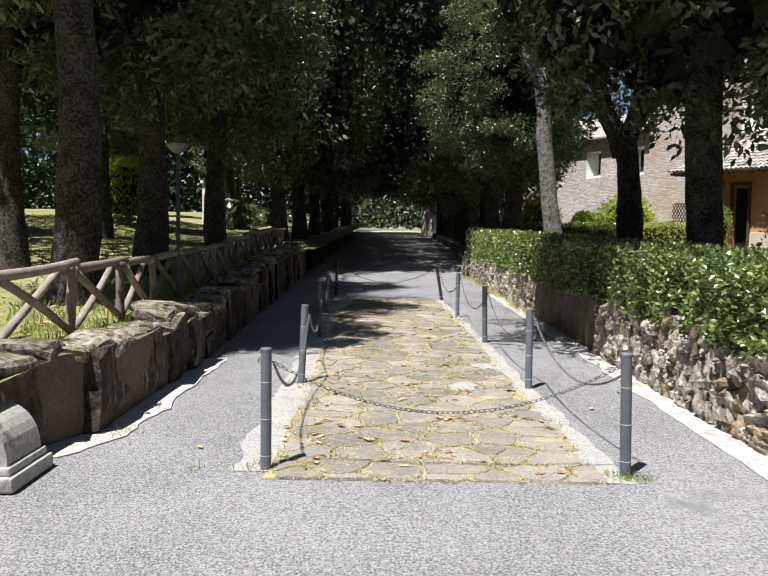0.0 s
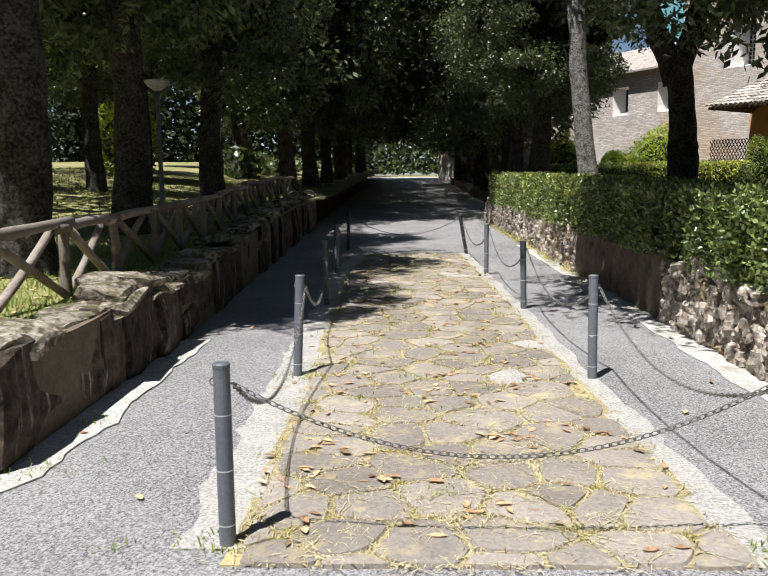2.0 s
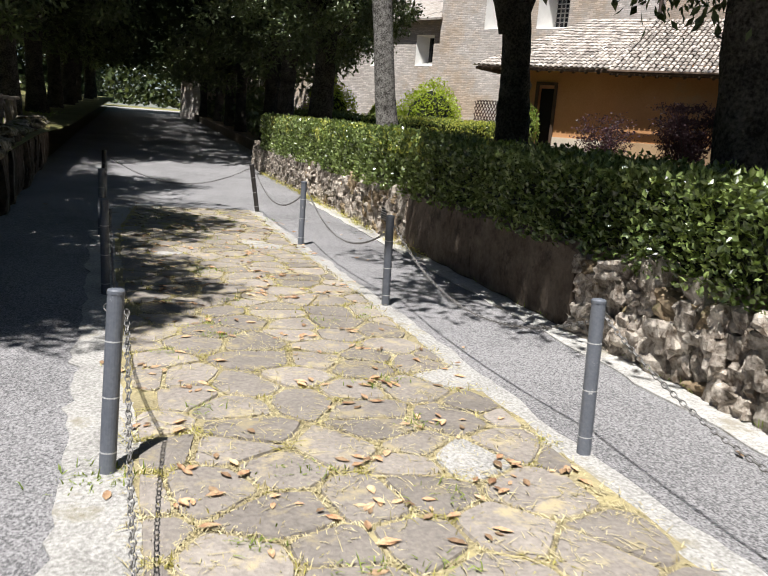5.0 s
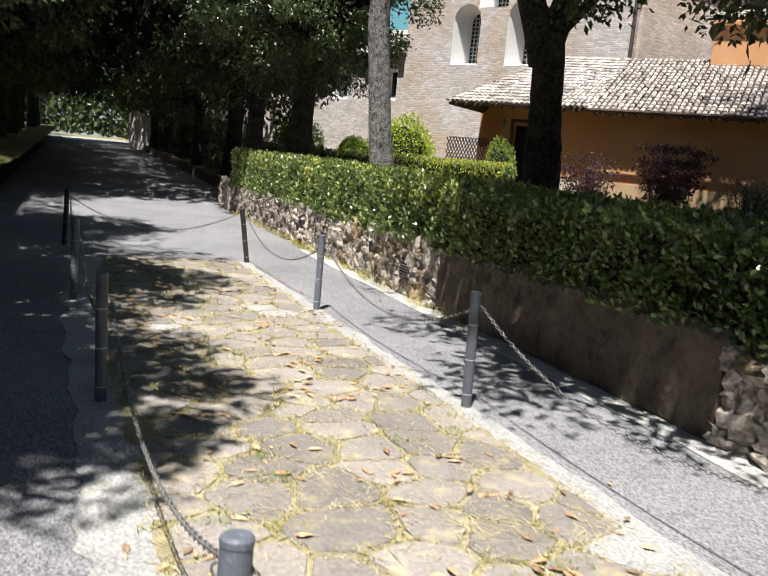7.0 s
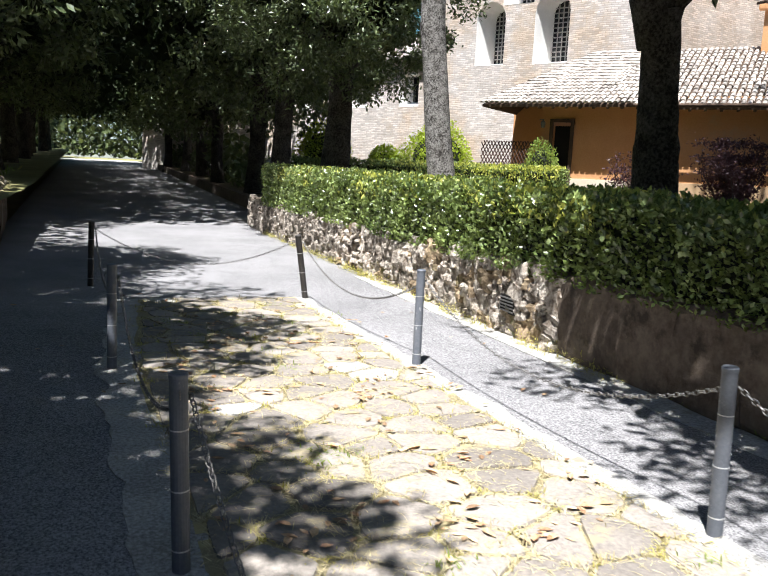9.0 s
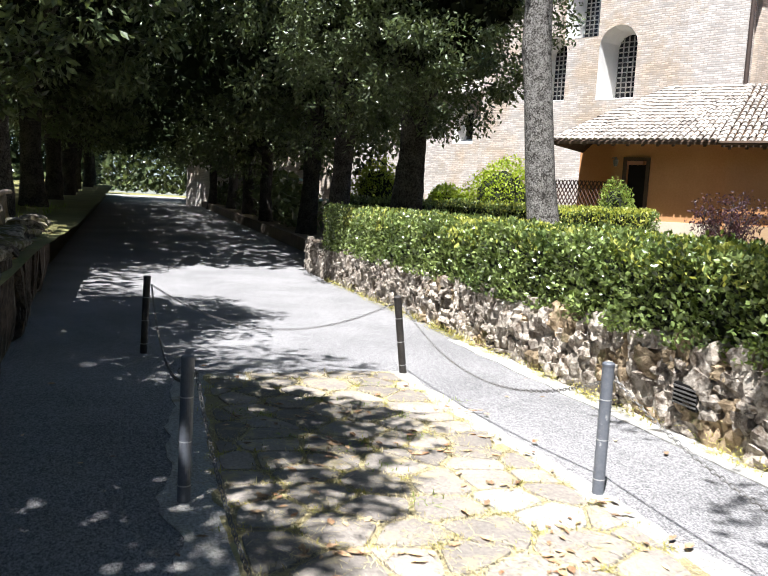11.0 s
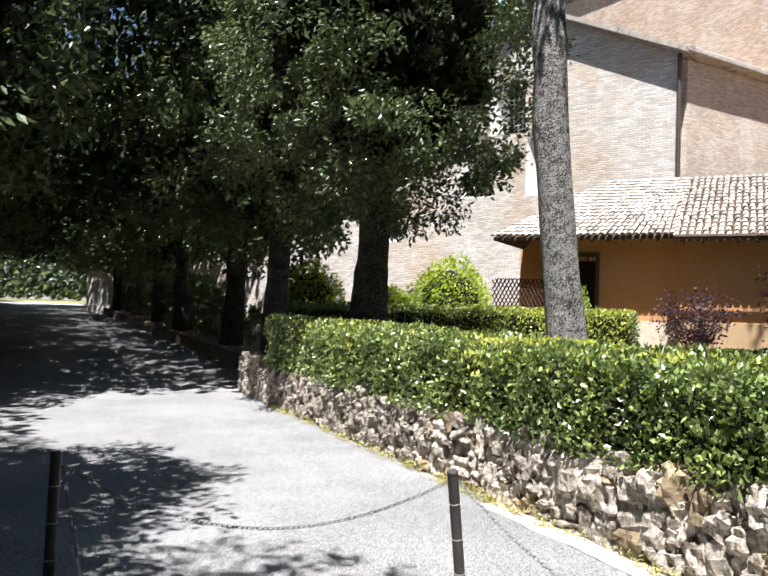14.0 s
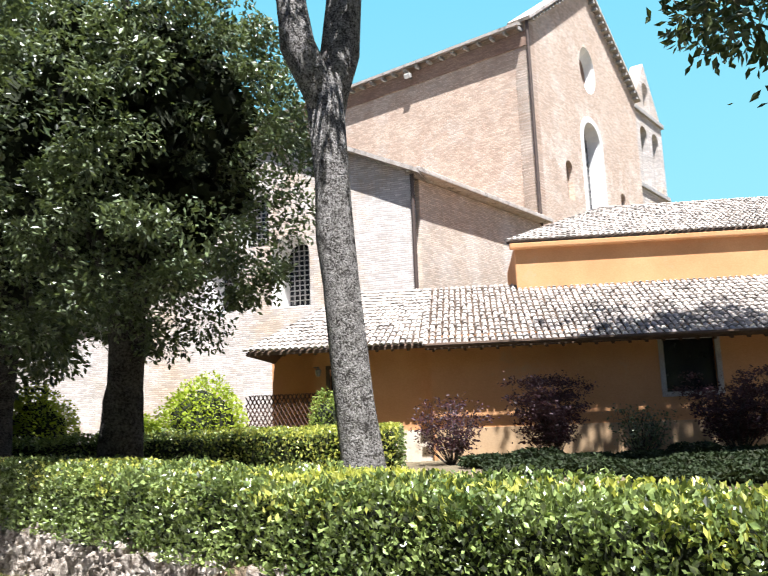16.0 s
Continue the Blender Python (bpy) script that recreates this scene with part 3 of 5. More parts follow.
# the pale forked tree among the hedges
pale = thing("tree", "pale lichen-covered forked tree trunk behind the hedge", "tree", (5.38, 16.55, 0.72))
rng = random.Random(3)
bm = bmesh.new()
tube_in(bm, [(0.10, 0, -0.2), (0.08, 0, 0.4), (-0.12, 0, 1.6), (-0.27, 0, 3.0), (-0.34, 0, 3.5), (-0.36, 0.0, 4.2), (-0.46, 0, 5.4)], [0.33, 0.26, 0.225, 0.205, 0.215, 0.20, 0.23], 16, True, 0.06, rng)
part("trunk", bm, PALE_BARK, pale, smooth=True)
for points, radii in (([(-0.40, 0, 4.7), (-0.50, 0, 5.2), (-0.80, 0.05, 5.75), (-0.86, 0.1, 6.5), (-0.9, 0.3, 7.7), (-1.2, 0.6, 9.5)], [0.15, 0.20, 0.215, 0.175, 0.14, 0.08]), ([(-0.40, 0, 4.7), (-0.38, 0, 5.2), (-0.22, -0.05, 5.8), (-0.16, -0.1, 6.6), (0.05, -0.2, 8.0), (0.5, 0.2, 10.0)], [0.16, 0.22, 0.235, 0.205, 0.15, 0.07])):
    bm = bmesh.new()
    tube_in(bm, points, radii, 12, True, 0.06, rng)
    part("limb", bm, PALE_BARK, pale, smooth=True)
nr = np.random.default_rng(8)
c, o = crown_points([((rng.uniform(-1.4, 1.5), rng.uniform(-1.5, 1.5), rng.uniform(8.1, 10.6)), rng.uniform(0.5, 0.9)) for _ in range(100)], 150, nr, 0.5)
leaves_mesh("crown", c, 0.15, nr, OAK_LEAF, pale, o)


# ---- hedges and bushes ----
def hedge(name, label, x0, x1, y0, y1, z0, z1, m=None, leaf=0.075, density=700, colour=None, seed=4, group=""):
    """A clipped hedge: a twig core painted near-black for inner shade and a skin of leaves, its outline uneven."""
    nr, rg = np.random.default_rng(seed), random.Random(seed)
    root = thing(name, label, "hedge", group=group)
    if m is not None:
        root.matrix_basis = m
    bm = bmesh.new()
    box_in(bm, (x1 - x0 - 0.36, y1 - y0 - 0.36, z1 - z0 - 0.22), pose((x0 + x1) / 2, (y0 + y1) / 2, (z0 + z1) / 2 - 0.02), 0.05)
    part("twig_core", bm, INNER_SHADE, root)
    faces = [((x0, y0, z0), (0, y1 - y0, 0), (0, 0, z1 - z0), (-1, 0, 0.15)), ((x1, y0, z0), (0, y1 - y0, 0), (0, 0, z1 - z0), (1, 0, 0.15)), ((x0, y0, z1), (x1 - x0, 0, 0), (0, y1 - y0, 0), (0, 0, 1)), ((x0, y0, z0), (x1 - x0, 0, 0), (0, 0, z1 - z0), (0, -1, 0.15)), ((x0, y1, z0), (x1 - x0, 0, 0), (0, 0, z1 - z0), (0, 1, 0.15))]
    pts, outs = [], []
    for o, a, b, nrm in faces:
        area = Vector(a).length * Vector(b).length
        n = int(area * density)
        k = nr.uniform(0, 1, (n, 2))
        p = np.array(o) + k[:, :1] * np.array(a) + k[:, 1:] * np.array(b)
        wave = np.sin(p[:, 0] * 3.1 + p[:, 1] * 2.3) * 0.035 + np.sin(p[:, 1] * 7.7 + p[:, 2] * 5) * 0.025
        lump = np.array([noise.noise(v * 6.5) for v in map(Vector, p)]) * 0.09
        p = p + np.array(nrm) * (nr.uniform(-0.17, 0.05, n) + wave + lump)[:, None]
        pts.append(p)
        outs.append(np.tile(np.array(nrm, float), (n, 1)) + [0, 0, 0.35])
    leaves_mesh("leaves", np.concatenate(pts), leaf, nr, colour or HEDGE_LEAF, root, np.concatenate(outs), 0.0, 0.6)
    return root


long_hedge = hedge("hedge", "clipped glossy green laurel hedge on the retaining wall", 3.72, 4.75, -0.6, 23.9, 0.70, 1.50, density=1800, leaf=0.062)
for ob in long_hedge.children:
    for v in ob.data.vertices:
        v.co.z += max(0.0, min(1.0, (v.co.z - 0.74) / 0.76)) * (0.010 * (v.co.y - 6.0) + 0.05 * noise.noise((v.co.x * 1.5, v.co.y * 1.3, 0)))
nr = np.random.default_rng(15)
n = 16000
tips = np.stack([nr.uniform(3.68, 4.75, n), nr.uniform(8.0, 23.9, n), np.zeros(n)], 1)
tips = tips[np.sin(tips[:, 1] * 1.3) + np.sin(tips[:, 1] * 3.1 + tips[:, 0] * 4) + nr.normal(0, 0.7, n) > 0.1]
tips[:, 2] = [1.50 + 0.010 * (y - 6.0) + 0.05 * noise.noise((x * 1.5, y * 1.3, 0)) + nr.uniform(-0.06, 0.07) - 0.30 * nr.uniform() * (x < 3.85) for x, y, _ in tips]
tagged(leaves_mesh("young_growth", tips, 0.07, nr, TIP_LEAF, long_hedge, np.tile([[-0.2, 0, 1.0]], (len(tips), 1)), -0.3, 0.5), "yellow-green young hedge tips")
AT_PORCH = Matrix.Rotation(HEAD_PORCH - math.pi, 4, "Z")
low_hedge = hedge("hedge", "low clipped hedge with yellow-green tips before the church", -19.0, -9.5, 22.8, 23.7, 0.75, 2.0, AT_PORCH, 0.075, 620, HEDGE_LEAF, 6)

# young tips crowd the right end to lend it a sunlit look
n = 2600
tips = np.stack([nr.triangular(-16.0, -9.6, -9.5, n), nr.uniform(22.75, 23.7, n), 2.0 + nr.uniform(-0.08, 0.07, n)], 1)
face = nr.uniform(size=n) < 0.45
tips[face, 1], tips[face, 2] = 22.76, 2.0 - 0.9 * nr.uniform(size=face.sum()) ** 1.5
tagged(leaves_mesh("young_growth", tips, 0.085, nr, TIP_LEAF, low_hedge, np.tile([[0, -0.5, 1.0]], (n, 1)), -0.3, 0.5), "yellow-green young hedge tips")


def bush(label, radius, tall, at, seed, colour, n=5200, leaf=0.11, group="", name="bush"):
    nr, rg = np.random.default_rng(seed), random.Random(seed)
    root = thing(name, label, "bush", at, group)
    # core painted near-black for the shade inside the bush
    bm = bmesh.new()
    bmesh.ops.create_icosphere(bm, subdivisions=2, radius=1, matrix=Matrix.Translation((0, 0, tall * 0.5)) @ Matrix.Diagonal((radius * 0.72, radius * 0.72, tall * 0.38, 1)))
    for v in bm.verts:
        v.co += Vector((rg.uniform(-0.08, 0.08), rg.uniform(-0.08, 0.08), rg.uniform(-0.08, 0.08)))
    part("twig_core", bm, INNER_SHADE, root)
    d = nr.normal(size=(n, 3))
    d /= np.linalg.norm(d, axis=1, keepdims=True)
    lump = 1 + 0.10 * np.sin(d[:, :1] * 5 + seed) + 0.08 * np.sin(d[:, 1:2] * 7 + d[:, 2:] * 4)
    p = d * lump * nr.uniform(0.78, 1.05, (n, 1)) * [radius, radius, tall * 0.52] + [0, 0, tall * 0.5]
    leaves_mesh("leaves", p, leaf, nr, colour, root, d, 0.0, 0.55)
    return root


ROUND = "rounded bright green shrub against the church wall"
for k, (x, y, r, h) in enumerate(((11.4, 30.0, 1.3, 2.4), (8.1, 33.6, 1.1, 2.3), (9.9, 31.2, 0.85, 1.5))):
    bush(ROUND, r, h + 0.25, (x, y, 0.84), 20 + k, BUSH_LEAF, group="round shrubs")


def airy_bush(label, at, radius, tall, seed, colour, group="", full=22):
    """A loose shrub: many thin stems from one foot, leaves along them."""
    nr, rg = np.random.default_rng(seed), random.Random(seed)
    root = thing("shrub", label, "shrub", at, group)
    bm = bmesh.new()
    pts = []
    for k in range(30):
        w, r = rg.uniform(0, 6.283), radius * rg.uniform(0.3, 1)
        end = Vector((math.cos(w) * r, math.sin(w) * r, tall * rg.uniform(0.55, 1.0)))
        line = limb(bm, (0, 0, -0.1), end, 0.02, 0.005, rg, 0.15, 5, 4)
        for p in line[2:]:
            for _ in range(full):
                pts.append(p + Vector((rg.gauss(0, 0.17), rg.gauss(0, 0.17), rg.gauss(0, 0.07))))
    part("framework", bm, BARK, root)
    leaves_mesh("leaves", [tuple(p) for p in pts], 0.11, nr, colour, root)
    return root


def porch_at(s, d, z):
    return tuple(AT_PORCH @ Vector((s, d, z)))


for k, (s, r, h) in enumerate(((-8.6, 1.1, 1.6), (-5.7, 1.25, 2.2), (-3.3, 0.9, 1.2), (-0.7, 1.4, 2.1))):
    airy_bush(("thin twiggy purple-brown shrub before the orange building", "dense dark purple-leaved shrub before the orange building", "sparse green shrub before the orange building", "dense dark purple-leaved shrub before the orange building")[k], porch_at(s, 28.6, 0.84), r, h + 0.2, 40 + k, PURPLE_LEAF if k != 2 else OAK_LEAF, "garden shrubs", (20, 60, 9, 60)[k])


# ---- bollards and chains ----
POSTS = {"L1": (0.0, 0.0, 0, 0), "L2": (-0.10, 3.09, 0.03, 0.06), "L3": (-0.22, 6.79, -0.02, 0), "L4": (-0.386, 10.25, 0, 0), "L5": (-0.517, 14.75, 0.02, 0),
         "R1": (2.51, 0.0, -0.02, 0), "R2": (2.36, 2.99, 0, 0.05), "R3": (2.305, 6.45, -0.02, 0), "R4": (2.185, 9.94, 0, 0), "R5": (2.12, 13.53, -0.15, -0.1)}


def bollard(paint):
    root = thing("bollard", "grey painted steel bollard with pale seam rings", "bollard", group="bollards round the paving")
    bm = bmesh.new()
    tube_in(bm, [(0, 0, -0.05), (0, 0, 0.84)], [0.0385, 0.0385], 20)
    part("tube", bm, paint, root, smooth=False)
    for z in (0.10, 0.36, 0.62):
        ring = bmesh.new()
        tube_in(ring, [(0, 0, z - 0.003), (0, 0, z + 0.003)], [0.0393, 0.0393], 20)
        part("seam", ring, SEAM, root, "thin pale seam ring")
    cap = bmesh.new()
    tube_in(cap, [(0, 0, 0.835), (0, 0, 0.85), (0, 0, 0.858)], [0.0405, 0.0405, 0.034], 20)
    part("cap", cap, paint, root)
    eye = bmesh.new()
    tube_in(eye, [(0.036 + 0.018 * math.sin(a), 0.0, 0.77 + 0.018 * math.cos(a)) for a in [i * math.pi / 6 for i in range(13)]], [0.004] * 13, 6)
    part("eyelet", eye, IRON, root, "small iron chain eyelet")
    return root


first_post = None
for key, (x, y, lx, ly) in POSTS.items():
    tilt = Vector((lx, ly, 0.85)).to_track_quat("Z", "Y").to_matrix().to_4x4()
    m = Matrix.Translation((x, y, 0)) @ tilt @ Matrix.Rotation(0 if key[0] == "L" else math.pi, 4, "Z")
    if first_post is None:
        first_post = bollard(PAINT)
        first_post.matrix_basis = m
    elif key in ("L5", "R5"):
        dark_post = bollard(DARK_PAINT)
        dark_post.matrix_basis = m
        tagged(dark_post, "dark brown painted bollard at the paving's far end", "bollard")
    else:
        copy_thing(first_post, m)


def post_top(key, z=0.76):
    x, y, lx, ly = POSTS[key]
    return Vector((x + lx * z / 0.85, y + ly * z / 0.85, z))


def chain(a, b, sag, off_a=(0, 0), off_b=(0, 0)):
    """Welded links, alternately turned, along a hanging line."""
    a, b = post_top(a) + Vector((*off_a, 0)), post_top(b) + Vector((*off_b, 0))
    n_fine = 200
    line = [a.lerp(b, i / n_fine) - Vector((0, 0, 4 * sag * (i / n_fine) * (1 - i / n_fine))) for i in range(n_fine + 1)]
    lengths = [0.0]
    for p, q in zip(line, line[1:]):
        lengths.append(lengths[-1] + (q - p).length)
    pitch = 0.036
    count = int(lengths[-1] / pitch)
    link = [(0.0125 * math.sin(t), 0.024 * math.cos(t)) for t in [2 * math.pi * k / 8 for k in range(8)]]
    verts, faces = [], []
    for i in range(count):
        at = (i + 0.5) / count * lengths[-1]
        j = max(k for k in range(n_fine) if lengths[k] <= at)
        p = line[j].lerp(line[j + 1], (at - lengths[j]) / (lengths[j + 1] - lengths[j]))
        d = (line[j + 1] - line[j]).normalized()
        q = d.to_track_quat("Y", "Z") @ Euler((0, math.pi / 2 * (i % 2) + 0.4, 0)).to_quaternion()
        base = len(verts)
        for u, w in link:
            o = Vector((u, w, 0))
            r = o.normalized()
            for c, s in ((1, 0), (0, 1), (-1, 0), (0, -1)):
                verts.append(tuple(p + q @ (o + r * c * 0.0035 + Vector((0, 0, s * 0.0035)))))
        for k in range(8):
            for c in range(4):
                faces.append((base + k * 4 + c, base + k * 4 + (c + 1) % 4, base + ((k + 1) % 8) * 4 + (c + 1) % 4, base + ((k + 1) % 8) * 4 + c))
    ob = raw("chain", verts, faces, IRON)
    return tagged(ob, "sagging dark iron chain hung between bollards", "chain", "chains round the paving")


IN, OUT = (0.05, 0), (-0.05, 0)
for a, b, sag in (("L1", "L2", 0.42), ("L2", "L3", 0.40), ("L3", "L4", 0.42), ("L4", "L5", 0.40)):
    chain(a, b, sag, IN, IN)
for a, b, sag in (("R1", "R2", 0.36), ("R2", "R3", 0.38), ("R3", "R4", 0.40), ("R4", "R5", 0.40)):
    chain(a, b, sag, (0.05, 0), (0.05, 0))
chain("L1", "R1", 0.34, IN, OUT)
chain("L5", "R5", 0.38, IN, OUT)

# ---- church ----
AT_W1 = Matrix.Rotation(HEAD_W1 - math.pi, 4, "Z")
AT_NAVE = Matrix.Rotation(HEAD_NAVE - math.pi, 4, "Z")


def roof_sheet(parent, corners, material, name="roof", thick=0.12):
    """A sloped slab from its four upper corners: eave left, eave right, top right, top left."""
    bm = bmesh.new()
    up = [bm.verts.new(p) for p in corners]
    low = [bm.verts.new((p[0], p[1], p[2] - thick)) for p in corners]
    bm.faces.new(up)
    bm.faces.new(low[::-1])
    for k in range(4):
        bm.faces.new((up[k], low[k], low[(k + 1) % 4], up[(k + 1) % 4]))
    return part(name, bm, material, parent)


def barrel_tiles(parent, eave_l, eave_r, top_l, name="tiles", pitch=0.21, course=0.36, seed=1, top_r=None):
    """Rows of half-round cover tiles up a slope, each one laid a little askew."""
    rg = random.Random(seed)
    a, b, c = Vector(eave_l), Vector(eave_r), Vector(top_l)
    e = Vector(top_r) if top_r else c + (b - a)
    across = (b - a).normalized()
    rise = (c - a).normalized()
    normal = across.cross(rise).normalized()
    if normal.z < 0:
        normal = -normal
    n = int((b - a).length / pitch)
    verts, faces = [], []
    for i in range(n + 1):
        f = i / n
        foot, head = a.lerp(b, f), c.lerp(e, f)
        length = (head - foot).length
        m = max(1, int(length / course))
        way = (head - foot).normalized()
        for j in range(m):
            p = foot + way * (j * length / m - 0.03) + across * rg.uniform(-0.018, 0.018) + normal * rg.uniform(0, 0.015)
            q = p + way * (length / m + 0.05) - normal * 0.012 + across * rg.uniform(-0.012, 0.012)
            base = len(verts)
            for end, r, lift in ((p, 0.088, 0.03), (q, 0.07, 0.012)):
                for k in range(6):
                    w = math.pi * k / 5
                    verts.append(tuple(end + across * math.cos(w) * r + normal * (math.sin(w) * r * 0.85 + lift)))
            for k in range(5):
                faces.append((base + k, base + k + 1, base + 7 + k, base + 6 + k))
            faces.append((base, base + 1, base + 2, base + 3, base + 4, base + 5))
    ob = raw(name, verts, faces, TILE, parent)
    tagged(ob, "weathered half-round clay roof tiles", kind="stuff")
    return ob


church = thing("church", "large medieval brick abbey church with tiled roofs", "church")
W1D = 35.9


def w1(x, y, z):
    return AT_W1 @ Vector((x, W1D + y, z))


WIN_A, WIN_B, WIN_UP = (-28.1, -26.35, 7.35, 10.5), (-24.65, -22.75, 7.28, 10.65), (-26.55, -24.75, 10.25, 13.3)
wall_of_transept = slab_with_holes([(-31.3, 0.4), (-17.9, 0.4), (-17.9, 12.95), (-24.6, 15.9), (-31.3, 12.95)], [arch(*w) for w in (WIN_A, WIN_B, WIN_UP)], 1.5)
part("transept_wall", wall_of_transept, TUFA_BRICK, church, "buff brick transept wall with round-headed windows", m=AT_W1 @ Matrix.Translation((0, W1D, 0)))


def church_window(w, frame_m, wall_d, deep=1.35):
    """White splayed reveal, glass set deep, a grid of small panes."""
    x0, x1, z0, z1 = w
    root = bmesh.new()
    outer = arch(x0 + 0.003, x1 - 0.003, z0 + 0.003, z1 - 0.003)
    k = 0.30
    inner = arch(x0 + k, x1 - k, z0 + 0.9 * k, z1 - k * 0.7)
    front = [root.verts.new((x, -0.01, z)) for x, z in outer]
    rear = [root.verts.new((x, deep, z)) for x, z in inner]
    for i in range(len(outer)):
        j = (i + 1) % len(outer)
        root.faces.new((front[i], front[j], rear[j], rear[i]))
    m = frame_m @ Matrix.Translation((0, wall_d, 0))
    window = part("window", root, WHITE, church, "deep white splayed window reveal", m=m)
    pane = bmesh.new()
    pane.faces.new([pane.verts.new((x, deep - 0.02, z)) for x, z in inner])
    part("pane", pane, DARK_GLASS, window)
    bars = bmesh.new()
    for i in range(1, 5):
        x = x0 + k + (x1 - x0 - 2 * k) * i / 5
        box_in(bars, (0.05, 0.05, z1 - z0 - 1.9 * k), Matrix.Translation((x, deep - 0.06, (z0 + z1) / 2)))
    for i in range(1, 12):
        z = z0 + 0.9 * k + (z1 - z0 - 1.9 * k) * i / 12
        box_in(bars, (x1 - x0 - 2 * k, 0.045, 0.05), Matrix.Translation(((x0 + x1) / 2, deep - 0.06, z)))
    part("grille", bars, CONCRETE, window, "pale stone window grille")
    return window


for w in (WIN_A, WIN_B, WIN_UP):
    church_window(w, AT_W1, W1D)
# the transept's roof: two slopes behind the gable, dark corbelled rake
BACK = 17.0
for a, b in (((-17.4, 12.75), (-24.6, 16.0)), ((-31.8, 12.75), (-24.6, 16.0))):
    roof_sheet(church, [w1(a[0], -0.6, a[1]), w1(b[0], -0.6, b[1]), w1(b[0], BACK, b[1]), w1(a[0], BACK, a[1])], TILE, "roof", 0.2)
bm = bmesh.new()
box_in(bm, (0.14, 0.36, 0.16), Matrix(), 0.02)
CORBEL = part("corbel", bm, CONCRETE, church, "pale stone corbel", m=AT_W1 @ Matrix.Translation((-24.6, W1D - 0.17, 15.75)))
for side in (1, -1):
    for i in range(15):
        f = (i + 0.5) / 15
        share("corbel", CORBEL.data, church, AT_W1 @ Matrix.Translation((-24.6 + side * 6.9 * f, W1D - 0.17, 15.9 - 3.05 * f - 0.12)))

corner = w1(-17.9, 0, 0)
nave_inv = AT_NAVE.inverted()
cs, cd = (nave_inv @ corner).x, (nave_inv @ corner).y
NAVE_D, NAVE_S = 40.1, -29.2
# return wall between transept and nave, running away from the drive
bm = bmesh.new()
box_in(bm, (0.8, NAVE_D - cd, 12.4), Matrix.Translation((cs - 0.38, (NAVE_D + cd) / 2 + 0.6, 6.4)))
part("return_wall", bm, RETURN_BRICK, church, "brick side wall of the transept", m=AT_NAVE)
bm = bmesh.new()
box_in(bm, (0.75, NAVE_D - cd + 0.4, 0.24), Matrix.Translation((cs + 0.22, (NAVE_D + cd) / 2, 12.78)), 0.04)
part("eave", bm, TILE, church, "tiled eave along the transept side", m=AT_NAVE)
bm = bmesh.new()
tube_in(bm, [tuple(nave_inv @ corner + Vector((0.12, -0.06, 7.2))), tuple(nave_inv @ corner + Vector((0.12, -0.06, 12.7)))], [0.09, 0.09], 10)
part("downpipe", bm, COPPER, church, "brown metal downpipe", m=AT_NAVE)
bm = bmesh.new()
tube_in(bm, [(NAVE_S + 0.1, NAVE_D - 0.1, 8), (NAVE_S + 0.1, NAVE_D - 0.1, 25.0)], [0.10, 0.10], 10)
part("downpipe", bm, COPPER, church, "brown metal downpipe", m=AT_NAVE)

bm = bmesh.new()
box_in(bm, (1.5, 0.5, 0.12), Matrix.Translation((-18.75, W1D - 0.25, 7.35)) @ Matrix.Rotation(radians(-9), 4, "Y"), 0.02)
part("ledge", bm, TIMBER, church, "small dark sloping ledge below the downpipe", m=AT_W1)

# nave: long side wall and gabled front
bm = bmesh.new()
box_in(bm, (26, 0.9, 24.7), Matrix.Translation((NAVE_S - 13, NAVE_D + 0.45, 12.6)))
part("nave_wall", bm, NAVE_BRICK, church, "tall red brick nave wall", m=AT_NAVE)
FRONT = [(0.0, 0.3), (17.2, 0.3), (17.2, 25.4), (9.1, 31.2), (0.0, 25.1)]
ROUND_HOLE = [(8.6 + 1.25 * math.cos(2 * math.pi * k / 20), 24.8 + 1.65 * math.sin(2 * math.pi * k / 20)) for k in range(20)]
FRONT_WIN, SMALL_1, SMALL_2 = (7.0, 9.7, 14.5, 21.0), (4.0, 5.0, 15.0, 17.5), (12.7, 13.6, 15.0, 17.2)
bm = slab_with_holes(FRONT, [ROUND_HOLE, arch(*FRONT_WIN), arch(*SMALL_1), arch(*SMALL_2)], 0.9)
AT_FRONT = AT_NAVE @ Matrix.Translation((NAVE_S, NAVE_D, 0)) @ Matrix.Rotation(math.pi / 2, 4, "Z")
part("gable_wall", bm, FRONT_BRICK, church, "pale brick gable front with round and arched windows", m=AT_FRONT)
church_window(FRONT_WIN, AT_FRONT, 0.0, 0.8)
bm = slab_with_holes(arch(FRONT_WIN[0] - 0.4, FRONT_WIN[1] + 0.4, FRONT_WIN[2] - 0.2, FRONT_WIN[3] + 0.4, 16), [arch(*FRONT_WIN)], 0.05)
part("window_surround", bm, WHITE, church, "white plaster band round the front window", m=AT_FRONT @ Matrix.Translation((0, -0.052, 0)))
for w in (SMALL_1, SMALL_2):
    bm = slab_with_holes(arch(*w), [], 0.1)
    part("blind_window", bm, NAVE_BRICK, church, "bricked-up window", m=AT_FRONT @ Matrix.Translation((0, 0.35, 0)))
bm = bmesh.new()
front_ring = [bm.verts.new((x, -0.01, z)) for x, z in ROUND_HOLE]
